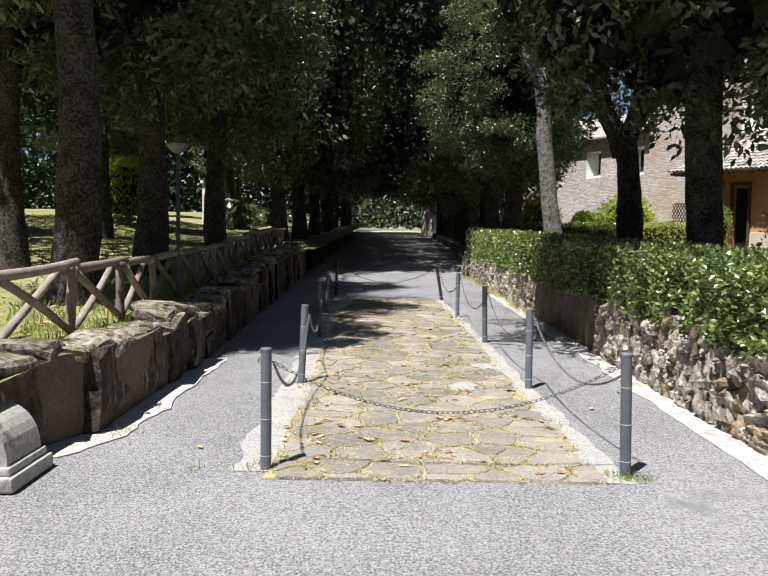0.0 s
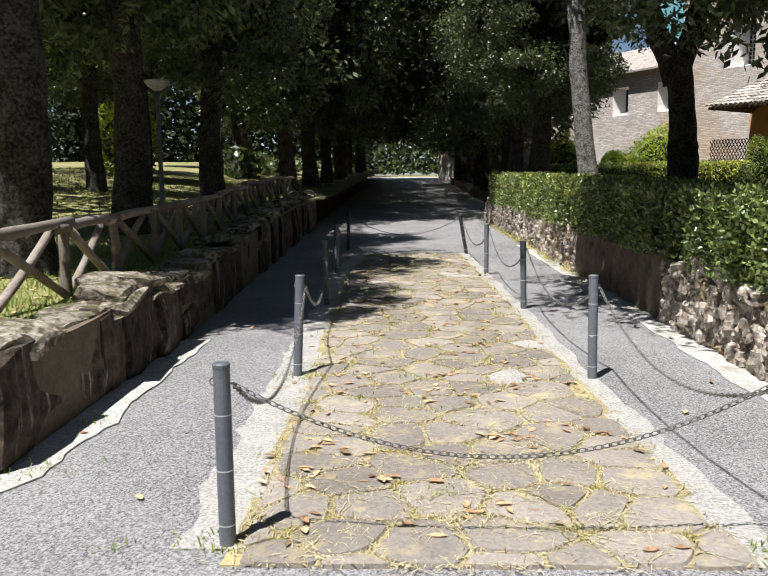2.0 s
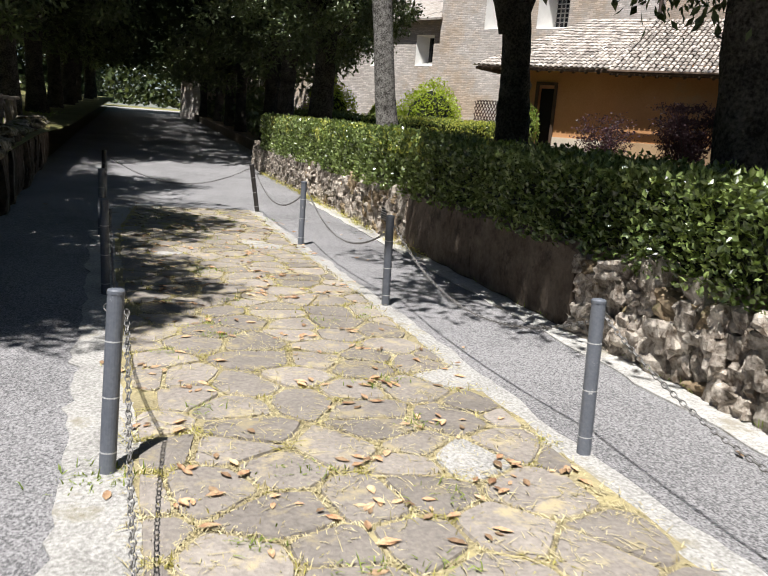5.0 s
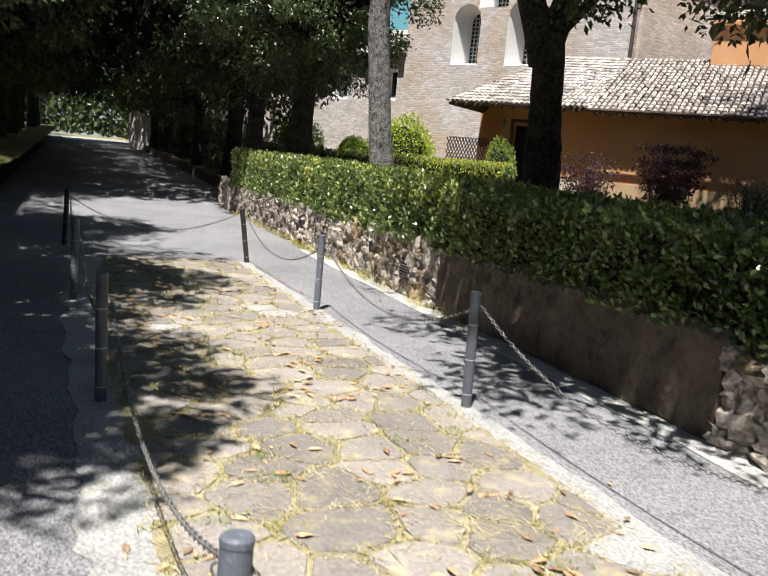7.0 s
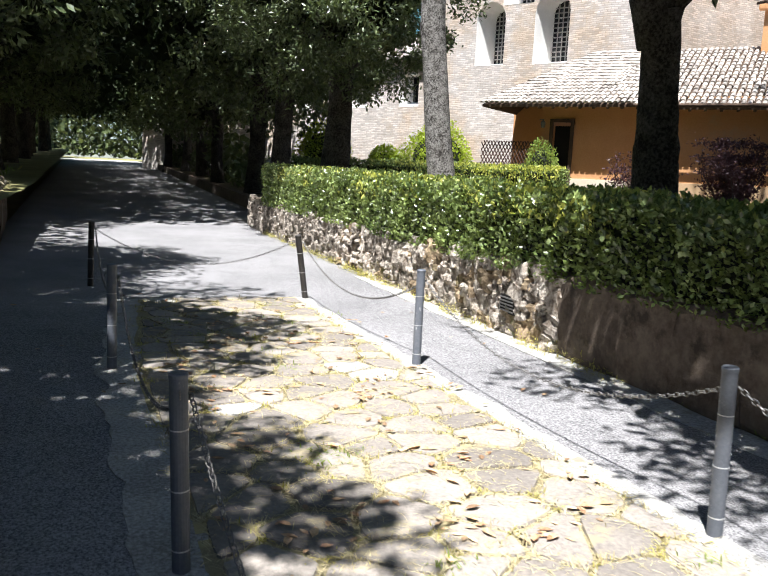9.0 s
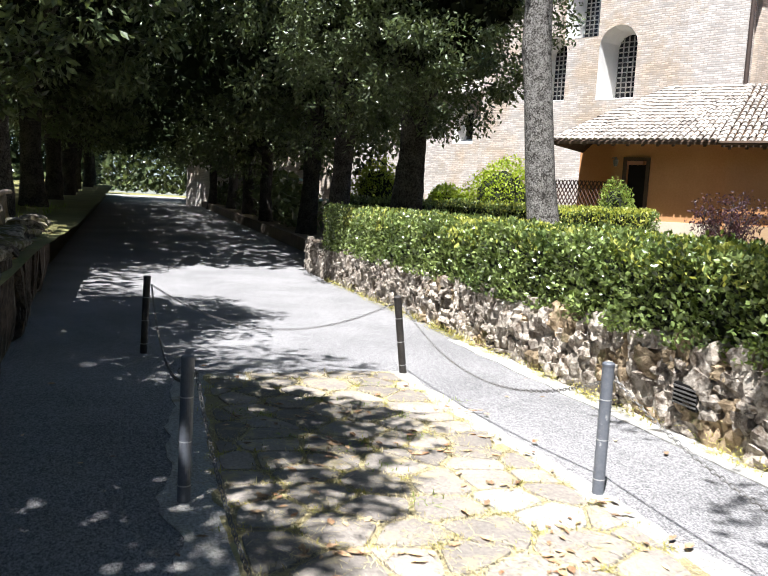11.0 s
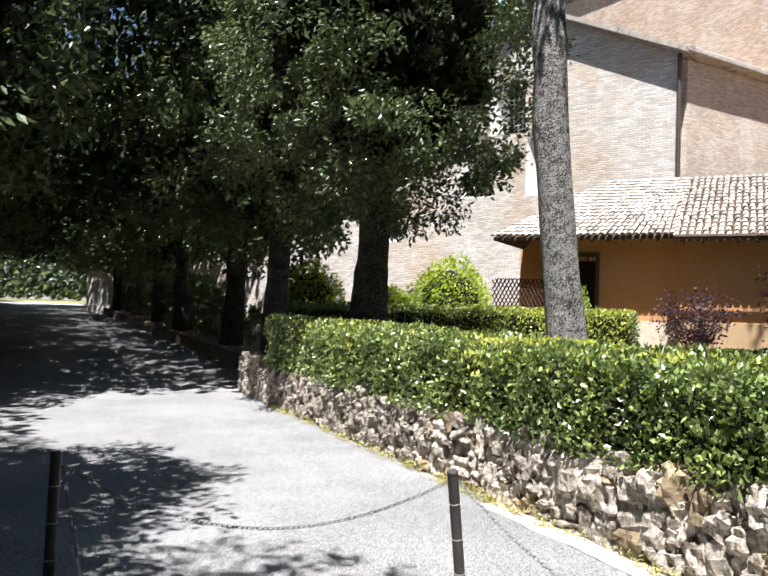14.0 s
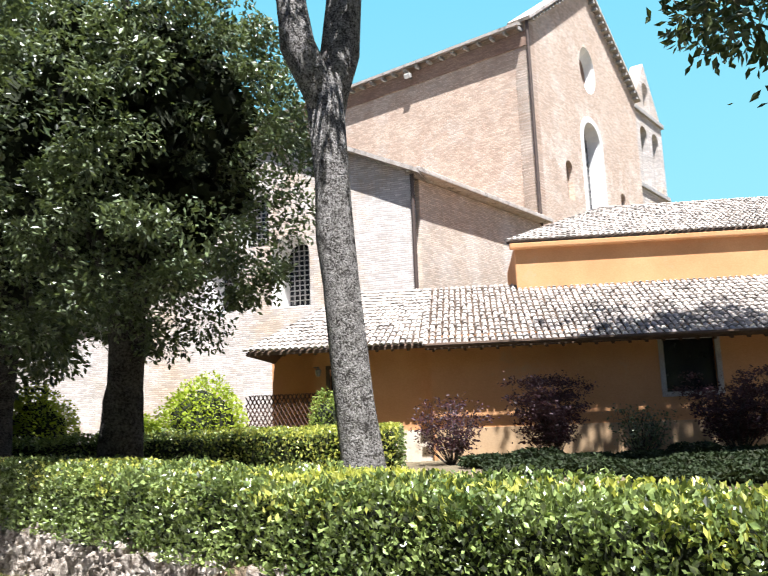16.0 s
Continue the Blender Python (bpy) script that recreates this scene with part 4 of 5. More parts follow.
rear_ring = [bm.verts.new((8.6 + (x - 8.6) * 0.75, 0.6, 24.8 + (z - 24.8) * 0.75)) for x, z in ROUND_HOLE]
for i in range(20):
    bm.faces.new((front_ring[i], front_ring[(i + 1) % 20], rear_ring[(i + 1) % 20], rear_ring[i]))
bm.faces.new(rear_ring)
part("round_window", bm, [WHITE], church, "round window with a deep white reveal", m=AT_FRONT)
bm = bmesh.new()
bm.faces.new([bm.verts.new((8.6 + (x - 8.6) * 0.74, 0.58, 24.8 + (z - 24.8) * 0.74)) for x, z in ROUND_HOLE])
part("infill", bm, BAND_BRICK, church, "dark brick infill of the round window", m=AT_FRONT)


def nave(x, y, z):
    return AT_NAVE @ Vector((NAVE_S + x, NAVE_D + y, z))


roof_sheet(church, [nave(-27, -0.7, 24.7), nave(-0.2, -0.7, 24.7), nave(-0.2, 8.8, 27.7), nave(-27, 8.8, 27.7)], TILE, "roof", 0.18)
roof_sheet(church, [nave(-27, 17.9, 24.9), nave(-0.2, 17.9, 24.9), nave(-0.2, 8.8, 27.7), nave(-27, 8.8, 27.7)], TILE, "roof", 0.18)
AT_NAVE_WALL = AT_NAVE @ Matrix.Translation((NAVE_S, NAVE_D, 0))
for k in range(28):
    share("corbel", CORBEL.data, church, AT_NAVE_WALL @ pose(-0.3 - k * 0.92, -0.28, 24.42) @ Matrix.Diagonal((1.15, 1.5, 1.25, 1)))
for k in range(18):
    f = (k + 0.5) / 18
    share("corbel", CORBEL.data, church, AT_FRONT @ pose(8.8 * f, -0.2, 24.9 + 6.05 * f) @ Matrix.Diagonal((1.4, 1.1, 1.25, 1)))
    share("corbel", CORBEL.data, church, AT_FRONT @ pose(17.2 - 8.4 * f, -0.2, 25.2 + 5.8 * f) @ Matrix.Diagonal((1.4, 1.1, 1.25, 1)))
bm = bmesh.new()
box_in(bm, (26, 0.08, 0.9), Matrix.Translation((-13, -0.045, 23.9)))
part("eave_band", bm, BAND_BRICK, church, "darker brick band under the nave eave", m=AT_NAVE_WALL)
for a, b in (((-0.3, 24.95), (8.8, 31.35)), ((17.5, 25.3), (8.8, 31.35))):
    bm = bmesh.new()
    mid, run, climb = ((a[0] + b[0]) / 2, (a[1] + b[1]) / 2), b[0] - a[0], b[1] - a[1]
    box_in(bm, (math.hypot(run, climb) + 0.1, 1.5, 0.2), Matrix.Translation((mid[0], 0.3, mid[1])) @ Matrix.Rotation(-math.atan2(climb, run), 4, "Y"), 0.03)
    part("coping", bm, TILE, church, "tiled coping along the gable", m=AT_FRONT)
flood = thing("floodlight", "small white floodlight on the tall brick nave wall", "floodlight")
flood.matrix_basis = AT_NAVE_WALL @ pose(-8.30, -0.5, 23.96)
bm = bmesh.new()
box_in(bm, (0.45, 0.30, 0.30), Matrix.Rotation(radians(25), 4, "X"), 0.05)
part("housing", bm, WHITE, flood)
bm = bmesh.new()
box_in(bm, (0.10, 0.46, 0.08), Matrix.Translation((0, 0.26, -0.05)), 0.01)
part("bracket", bm, IRON, flood)
# bell gable beyond the front
bm = slab_with_holes([(0, 10), (6.0, 10), (6.0, 25.6), (3.0, 30.0), (0, 25.6)], [arch(0.9, 2.5, 19.5, 24.3), arch(3.5, 5.1, 19.5, 24.3), arch(2.3, 3.7, 26.0, 28.3)], 1.0)
part("bell_gable", bm, TUFA_BRICK, church, "open brick bell gable with three arches", m=AT_FRONT @ Matrix.Translation((18.5, 0.5, 0)))
for z, w in ((19.1, 6.5), (25.4, 6.6), (15.5, 6.4)):
    bm = bmesh.new()
    box_in(bm, (w, 1.4, 0.35), Matrix.Translation((3.0, 0.5, z)), 0.04)
    part("cornice", bm, CONCRETE, church, "stone cornice of the bell gable", m=AT_FRONT @ Matrix.Translation((18.5, 0.5, 0)))

# low chapel range left of the transept
SPLAYS = [(-33.4, -32.0, 5.4, 7.2), (-37.3, -35.9, 5.4, 7.2), (-41.5, -40.1, 5.4, 7.2)]
bm = slab_with_holes([(-60, 0.4), (-31.3, 0.4), (-31.3, 8.2), (-60, 8.2)], [rect(*w) for w in SPLAYS], 0.9)
part("chapel_wall", bm, TUFA_BRICK, church, "weathered grey-buff chapel wall", m=AT_W1 @ Matrix.Translation((0, W1D + 0.3, 0)))
for x0, x1, z0, z1 in SPLAYS:
    bm = bmesh.new()
    a = [bm.verts.new((x, -0.01, z)) for x, z in rect(x0 + 0.003, x1 - 0.003, z0 + 0.003, z1 - 0.003)]
    b = [bm.verts.new((x, 0.7, z)) for x, z in rect(x0 + 0.45, x1 - 0.45, z0 + 0.3, z1 - 0.1)]
    for i in range(4):
        bm.faces.new((a[i], a[(i + 1) % 4], b[(i + 1) % 4], b[i]))
    window = part("window", bm, WHITE, church, "narrow splayed chapel window", m=AT_W1 @ Matrix.Translation((0, W1D + 0.3, 0)))
    pane = bmesh.new()
    pane.faces.new([pane.verts.new((x, 0.69, z)) for x, z in rect(x0 + 0.45, x1 - 0.45, z0 + 0.3, z1 - 0.1)])
    part("pane", pane, DARK_GLASS, window)
roof_sheet(church, [w1(-60, -0.2, 8.1), w1(-31.2, -0.2, 8.1), w1(-31.2, 6, 10.6), w1(-60, 6, 10.6)], TILE, "roof")

# ---- orange porch building ----
porch = thing("orange_building", "low orange rendered annex with tiled lean-to roof", "building")


def pp(s, d, z):
    return AT_PORCH @ Vector((s, d, z))


PD, FLOOR = 31.5, 0.78
bm = slab_with_holes(rect(-9.2, 14, FLOOR, 4.75), [rect(-1.95, -0.35, 2.65, 4.3), rect(5.5, 7.1, 2.65, 4.3)], 0.5)
part("front_wall", bm, ORANGE, porch, "weathered orange rendered wall", m=AT_PORCH @ Matrix.Translation((0, PD - 0.42, 0)))
bm = slab_with_holes(rect(-12.7, -9.2, FLOOR, 4.9), [rect(-12.55, -11.85, FLOOR + 0.1, 3.98)], 0.4)
part("front_wall", bm, ORANGE, porch, "weathered orange rendered wall", m=AT_PORCH @ Matrix.Translation((0, PD, 0)))
bm = bmesh.new()
box_in(bm, (0.3, 3.0, 4.1), Matrix.Translation((-12.85, PD + 1.5, FLOOR + 2.05)))
box_in(bm, (2.6, 0.3, 4.5), Matrix.Translation((-13.9, PD + 3.0, FLOOR + 2.2)))
part("porch_wall", bm, ORANGE, porch, "shaded orange wall inside the porch", m=AT_PORCH)
# beige base panel, its paleness standing for sun below the eave shadow
bm = bmesh.new()
box_in(bm, (2.55, 0.05, 1.0), Matrix.Translation((-10.5, PD - 0.02, FLOOR + 0.5)), 0.008)
part("dado", bm, SUNLIT_BEIGE, porch, "plaster base along the wall, painted sunlit pale", m=AT_PORCH)
bm = bmesh.new()
box_in(bm, (23.1, 0.05, 1.02), Matrix.Translation((2.45, PD - 0.44, FLOOR + 0.51)), 0.008)
part("dado", bm, TAN, porch, "tan plaster base along the wall", m=AT_PORCH)
# black panel paints the dark of the open doorway
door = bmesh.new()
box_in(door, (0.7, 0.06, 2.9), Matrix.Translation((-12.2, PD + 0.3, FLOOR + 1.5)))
door_ob = part("door", door, BLACK, porch, "near-black panel painted as the dark doorway", m=AT_PORCH)
fr = bmesh.new()
for x in (-12.6, -11.8):
    box_in(fr, (0.12, 0.1, 3.0), Matrix.Translation((x, PD - 0.04, FLOOR + 1.6)))
box_in(fr, (0.92, 0.1, 0.12), Matrix.Translation((-12.2, PD - 0.04, FLOOR + 3.13)))
part("door_frame", fr, TIMBER, porch, "dark wooden door frame", m=AT_PORCH)
for x0 in (-1.95, 5.5):
    bm = slab_with_holes(rect(x0 - 0.13, x0 + 1.73, 2.52, 4.4), [rect(x0 + 0.02, x0 + 1.58, 2.67, 4.28)], 0.08)
    window = part("window", bm, CONCRETE, porch, "grey stone window surround", m=AT_PORCH @ Matrix.Translation((0, PD - 0.46, 0)))
    pane = bmesh.new()
    box_in(pane, (1.6, 0.04, 1.7), Matrix.Translation((x0 + 0.8, 0.3, 3.45)))
    part("pane", pane, DARK_GLASS, window)
# roof over both parts, rafters and gutter
SLOPE, TOP_D, TOP_Z = 0.475, 36.0, 7.08
for s0, s1, t0, t1, d0, z0 in ((-15.1, -9.3, -12.3, -9.3, 30.5, 4.46), (-9.3, 14.5, -9.3, 14.5, 30.25, 4.36)):
    roof_sheet(porch, [pp(s0, d0 + 0.05, z0 - 0.03), pp(s1, d0 + 0.05, z0 - 0.03), pp(t1, TOP_D, TOP_Z), pp(t0, TOP_D, TOP_Z)], TIMBER, "roof_deck", 0.09)
    barrel_tiles(porch, pp(s0, d0, z0), pp(s1 - 0.1, d0, z0), pp(t0, TOP_D, TOP_Z), seed=int(-s0 * 7), top_r=pp(t1 - 0.1, TOP_D, TOP_Z))
    for k in range(int((s1 - s0) / 0.5)):
        bm = bmesh.new()
        box_in(bm, (0.09, 1.2, 0.12), AT_PORCH @ Matrix.Translation((s0 + 0.25 + k * 0.5, d0 + 0.64, z0 + 0.13)) @ Matrix.Rotation(math.atan(SLOPE), 4, "X"))
        part("rafter", bm, TIMBER, porch)
roof_sheet(porch, [pp(-15.1, 30.55, 4.43), pp(-12.3, TOP_D, TOP_Z), pp(-12.3, 39.5, TOP_Z), pp(-15.1, 39.5, 4.43)], TIMBER, "roof_deck", 0.09)
bm = bmesh.new()
box_in(bm, (8, 0.3, 2.5), Matrix.Translation((-8.4, TOP_D + 0.2, 5.7)))
part("rear_wall", bm, ORANGE, porch, m=AT_PORCH)
bm = bmesh.new()
tube_in(bm, [tuple(pp(-9.3, 30.1, 4.36)), tuple(pp(14.4, 30.1, 4.36))], [0.07, 0.07], 8)
part("gutter", bm, TIMBER, porch, "dark metal gutter")
# taller orange block behind
bm = bmesh.new()
box_in(bm, (22, 6, 2.6), Matrix.Translation((5.0, 38.3, 7.2)))
part("upper_wall", bm, ORANGE, porch, "bright orange upper wall", m=AT_PORCH)
bm = bmesh.new()
box_in(bm, (22.4, 0.3, 0.22), Matrix.Translation((5.0, 35.2, 8.42)), 0.05)
part("cornice", bm, ORANGE, porch, "moulded orange cornice", m=AT_PORCH)
roof_sheet(porch, [pp(-6.3, 35.1, 8.58), pp(16, 35.1, 8.58), pp(16, 39.5, 10.75), pp(-1.8, 39.5, 10.75)], TIMBER, "roof_deck", 0.08)
barrel_tiles(porch, pp(-6.3, 35.05, 8.6), pp(16, 35.05, 8.6), pp(-1.8, 39.5, 10.8), seed=77, top_r=pp(16, 39.5, 10.8))
# lattice screen of the porch
lattice = thing("lattice_screen", "brown crossed-slat trellis panel in the porch opening", "trellis")
lattice.matrix_basis = AT_PORCH
for sign in (1, -1):
    for k in range(25):
        x = -15.3 + k * 0.14 - 0.6
        a, b = (x, 1.6), (x + 0.8, 3.1)
        lo, hi = max(0.0, (-15.3 - x) / 0.8), min(1.0, (-12.75 - x) / 0.8)
        if hi <= lo:
            continue
        p, q = (a[0] + 0.8 * lo, a[1] + 1.5 * lo), (a[0] + 0.8 * hi, a[1] + 1.5 * hi)
        if sign < 0:
            p, q = (-28.05 - p[0], p[1]), (-28.05 - q[0], q[1])
        bm = bmesh.new()
        tube_in(bm, [(p[0], PD - 0.3 + 0.02 * sign, p[1]), (q[0], PD - 0.3 + 0.02 * sign, q[1])], [0.022, 0.022], 4)
        part("slat", bm, LATTICE, lattice)

# ---- left park: rustic fence, lamp, fragment, far woods ----
def log_between(name, a, b, r0, r1, parent, rg, bend=0.03, n=5):
    bm = bmesh.new()
    limb(bm, a, b, r0, r1, rg, bend, n, 8)
    return part(name, bm, OLD_WOOD, parent, smooth=True)


def fence_x(y):
    return left_face(y) - 0.75


rg = random.Random(31)
ys = [-1.2, 0.75, 2.05, 3.45, 4.6, 6.0, 7.4, 8.8, 10.2, 11.6, 13.0, 14.4, 15.8, 17.2, 18.6, 20.0, 21.4, 22.8]
for y0, y1 in zip(ys, ys[1:]):
    panel = thing("rustic_fence", "rustic fence panel of grey weathered chestnut poles", "fence", (fence_x(y0), y0, left_height(fence_x(y0), y0)), "rustic fence panels")
    dx, dy = fence_x(y1) - fence_x(y0), y1 - y0
    log_between("post", (0, 0, -0.2), (rg.uniform(-0.04, 0.04), 0.02, 0.66), 0.055, 0.045, panel, rg)
    log_between("rail", (0.02, -0.15, 0.62 + rg.uniform(-0.02, 0.02)), (dx + 0.02, dy + 0.15, 0.66 + rg.uniform(-0.02, 0.03)), 0.052, 0.042, panel, rg)
    log_between("brace", (0.05, 0.05, 0.60), (dx + 0.05, dy - 0.1, 0.02), 0.04, 0.035, panel, rg)
    log_between("brace", (-0.05, 0.15, 0.0), (dx - 0.05, dy - 0.12, 0.60), 0.04, 0.035, panel, rg)

lamp = thing("park_lamp", "slim dark park lamp with a shallow dish head", "lamp", (-3.05, 9.1, 0.72))
bm = bmesh.new()
tube_in(bm, [(0, 0, -0.1), (0, 0, 0.5), (0, 0, 0.52), (0, 0, 2.35)], [0.06, 0.06, 0.04, 0.035], 10)
part("pole", bm, IRON, lamp, smooth=True)
bm = bmesh.new()
tube_in(bm, [(0, 0, 2.3), (0, 0, 2.36), (0, 0, 2.44), (0, 0, 2.46)], [0.05, 0.14, 0.20, 0.19], 16)
part("dish", bm, CONCRETE, lamp, "pale shallow lamp dish")

# carved block at the wall's near end
block = thing("stone_fragment", "carved antique marble fragment lying at the wall's end", "stone block", (-1.80, -0.30, 0.0))
bm = bmesh.new()
box_in(bm, (0.62, 0.62, 0.10), Matrix.Translation((0, 0, 0.05)), 0.02)
part("plinth", bm, MARBLE, block)
bm = bmesh.new()
box_in(bm, (0.56, 0.56, 0.06), Matrix.Translation((0, 0, 0.125)), 0.02)
part("moulding", bm, MARBLE, block)
bm = bmesh.new()
profile = [(-0.25, 0.15), (0.25, 0.15)] + [(0.25 * math.cos(a) ** 1.0, 0.17 + 0.30 * math.sin(a)) for a in [math.pi * k / 14 for k in range(15)]]
front = [bm.verts.new((x, -0.24, z)) for x, z in profile]
rear = [bm.verts.new((x, 0.24, z)) for x, z in profile]
bm.faces.new(front)
bm.faces.new(rear[::-1])
for k in range(len(profile)):
    bm.faces.new((front[k], rear[k], rear[(k + 1) % len(profile)], front[(k + 1) % len(profile)]))
part("drum", bm, MARBLE, block, "rounded marble drum with chipped edges")


def woods(name, label, x0, x1, y0, y1, z0, z1, n, seed, leaf=0.8, colour=None):
    nr = np.random.default_rng(seed)
    k = nr.uniform(0, 1, (n, 3))
    p = np.stack([x0 + (x1 - x0) * k[:, 0], y0 + (y1 - y0) * k[:, 1], z0 + (z1 - z0) * k[:, 2]], 1)
    top = z0 + (z1 - z0) * (0.75 + 0.25 * np.sin(p[:, 0] * 0.35 + seed) * np.sin(p[:, 1] * 0.3))
    p = p[p[:, 2] < top]
    ob = leaves_mesh(name, p, leaf, nr, colour or OAK_LEAF, None, None, 0.1, 0.7)
    return tagged(ob, label, "woods", kind="stuff")


# these woods take the darkened leaf copy in place of shade
woods("far_woods", "dark wall of evergreen woods beyond the lawn", -60, -38, -12, 110, 1.0, 22, 52000, 1, 0.8, SHADED_LEAF)
woods("far_woods", "dark wall of evergreen woods beyond the lawn", -42, -3.5, 92, 106, 1.4, 22, 26000, 2, 0.8, SHADED_LEAF)
woods("far_woods", "dark green trees closing the end of the avenue", -8, 34, 116, 130, 2.0, 24, 26000, 3, 0.8)
# two tree walls out of view, added to cut low sky light
woods("far_woods", "unseen trees added behind the forecourt to block sky light", -50, 60, -34, -20, 0.0, 22, 46000, 11, 0.9)
woods("far_woods", "unseen trees added south of the garden to block sky light", 34, 46, -28, 6, 0.0, 20, 14000, 12, 0.9)
woods("avenue_canopy", "overhead avenue canopy in shade-dark leaves, partly an unseen sun blocker", -8, 9.5, 31, 84, 5.0, 17.0, 60000, 4, 0.46, SHADED_LEAF)
# unseen leaf block, added to keep sun off the first avenue trees
woods("avenue_canopy", "overhead avenue canopy in shade-dark leaves, partly an unseen sun blocker", -6, 3.6, 22.5, 31, 9.0, 15.5, 5500, 14, 0.42, SHADED_LEAF)
# park canopy, made denser and darker to cut light on the left lane
woods("park_canopy", "shade-dark park oak canopy, thickened to block sky light", -18, -2.9, 6.5, 34, 6.0, 12.5, 26000, 8, 0.38, SHADED_LEAF)
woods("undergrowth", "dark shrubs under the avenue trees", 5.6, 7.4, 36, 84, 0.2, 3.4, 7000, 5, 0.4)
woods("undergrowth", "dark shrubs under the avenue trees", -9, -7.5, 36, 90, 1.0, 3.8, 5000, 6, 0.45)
bush("bright green shrub on the sunlit lawn", 1.3, 3.0, (-11.0, 30.0, 1.7), 61, BUSH_LEAF, 3200, 0.16)
bush("bright green shrub on the sunlit lawn", 1.5, 2.8, (-17.5, 24.0, 1.8), 62, BUSH_LEAF, 3200, 0.16)

# bright summer sky low behind the church
SKY = bpy.data.materials.new("pale_summer_sky")
SKY.use_nodes = True
nodes, tie = SKY.node_tree.nodes, SKY.node_tree.links.new
nodes.remove(nodes["Principled BSDF"])
glow, where, heights = nodes.new("ShaderNodeEmission"), nodes.new("ShaderNodeNewGeometry"), nodes.new("ShaderNodeSeparateXYZ")
climb, tint = nodes.new("ShaderNodeMapRange"), nodes.new("ShaderNodeValToRGB")
climb.inputs["From Min"].default_value, climb.inputs["From Max"].default_value = 20.0, 190.0
tint.color_ramp.elements[0].color, tint.color_ramp.elements[1].color = (0.13, 0.285, 0.32, 1), (0.065, 0.225, 0.30, 1)
tie(where.outputs["Position"], heights.inputs[0])
tie(heights.outputs["Z"], climb.inputs["Value"])
tie(climb.outputs["Result"], tint.inputs["Fac"])
tie(tint.outputs["Color"], glow.inputs["Color"])
tie(glow.outputs[0], nodes["Material Output"].inputs["Surface"])
turns = [radians(18 + 3.5 * k) for k in range(19)]
verts = [(260 * math.sin(a), 10 + 260 * math.cos(a), z) for a in turns for z in (-1.0, 215.0)]
tagged(raw("backdrop", verts, [(2 * k, 2 * k + 2, 2 * k + 3, 2 * k + 1) for k in range(18)], SKY, None, True), "plain pale cyan summer sky behind the church", "sky", kind="structure")

cottage = thing("white_house", "small white house at the end of the avenue", "house", (8.6, 93.0, 1.35))
bm = slab_with_holes(rect(-2.6, 5.0, 0, 5.0), [rect(-1.2, -0.2, 0.1, 2.2), rect(2.0, 3.0, 1.2, 2.6)], 0.4)
part("wall", bm, WHITE, cottage)
bm = bmesh.new()
box_in(bm, (8.2, 5, 0.2), Matrix.Translation((1.2, 2.2, 5.1)), 0.03)
part("roof", bm, TILE, cottage)
# black boxes paint the dark inside the house's openings
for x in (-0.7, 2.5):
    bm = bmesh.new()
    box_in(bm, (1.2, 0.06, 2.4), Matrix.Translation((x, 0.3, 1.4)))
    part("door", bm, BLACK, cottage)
pillar = thing("gate_pillar", "white gate pillar standing on the lawn", "pillar", (-9.6, 40.0, 1.6))
bm = bmesh.new()
box_in(bm, (0.6, 0.6, 2.6), Matrix.Translation((0, 0, 1.25)), 0.03)
part("shaft", bm, WHITE, pillar)
bm = bmesh.new()
box_in(bm, (0.8, 0.8, 0.18), Matrix.Translation((0, 0, 2.63)), 0.04)
part("capstone", bm, WHITE, pillar)

# ---- grass, straw and fallen leaves ----
nr = np.random.default_rng(70)


def blades(name, label, pts, tall, material, lie=0.2, width=0.012):
    pts = np.asarray(pts, float)
    n = len(pts)
    w = nr.uniform(0, 6.283, n)
    h = tall * nr.uniform(0.5, 1.3, n)
    lean = nr.normal(0, 1, (n, 2)) * lie
    side = np.stack([np.cos(w), np.sin(w), np.zeros(n)], 1) * width * 0.5
    tip = pts + np.stack([lean[:, 0] * h, lean[:, 1] * h, h * np.maximum(0.12, 1 - np.abs(lean).sum(1))], 1)
    mid = (pts + tip) / 2 + np.stack([np.zeros(n), np.zeros(n), h * 0.12], 1)
    verts = np.stack([pts - side, pts + side, mid + side * 0.8, tip, mid - side * 0.8], 1).reshape(-1, 3)
    i = np.arange(n)[:, None] * 5
    tris = np.concatenate([i + [0, 1, 2], i + [0, 2, 4], i + [4, 2, 3]], 1).reshape(-1, 3)
    ob = raw(name, verts.tolist(), tris.tolist(), material)
    return tagged(ob, label, "grass", kind="stuff")


pts = []
for _ in range(9000):
    y = nr.uniform(-1.2, 9)
    x = left_face(y) - 0.35 - abs(nr.normal(0, 0.9))
    pts.append((x, y, left_height(x, y) - 0.02))
blades("grass", "tufts of green and dry grass behind the wall", pts, 0.15, GRASS, 0.45)
pts = []
for _ in range(14000):
    y = nr.uniform(2, 34)
    x = -2.6 - abs(nr.normal(0, 8))
    pts.append((x, y, left_height(x, y) - 0.02))
blades("lawn_grass", "rough lawn grass under the oaks", pts, 0.16, GRASS, 0.5, 0.03)
pts = []
for x, y, r, n in ((2.52, -0.05, 0.09, 160), (-0.05, -0.02, 0.10, 60), (-0.13, 3.05, 0.10, 80), (-0.5, -0.05, 0.05, 20), (-1.35, 0.9, 0.15, 60), (-1.4, 1.8, 0.1, 50)):
    pts += [(x + nr.normal(0, r), y + nr.normal(0, r * 0.7), 0.0) for _ in range(n)]
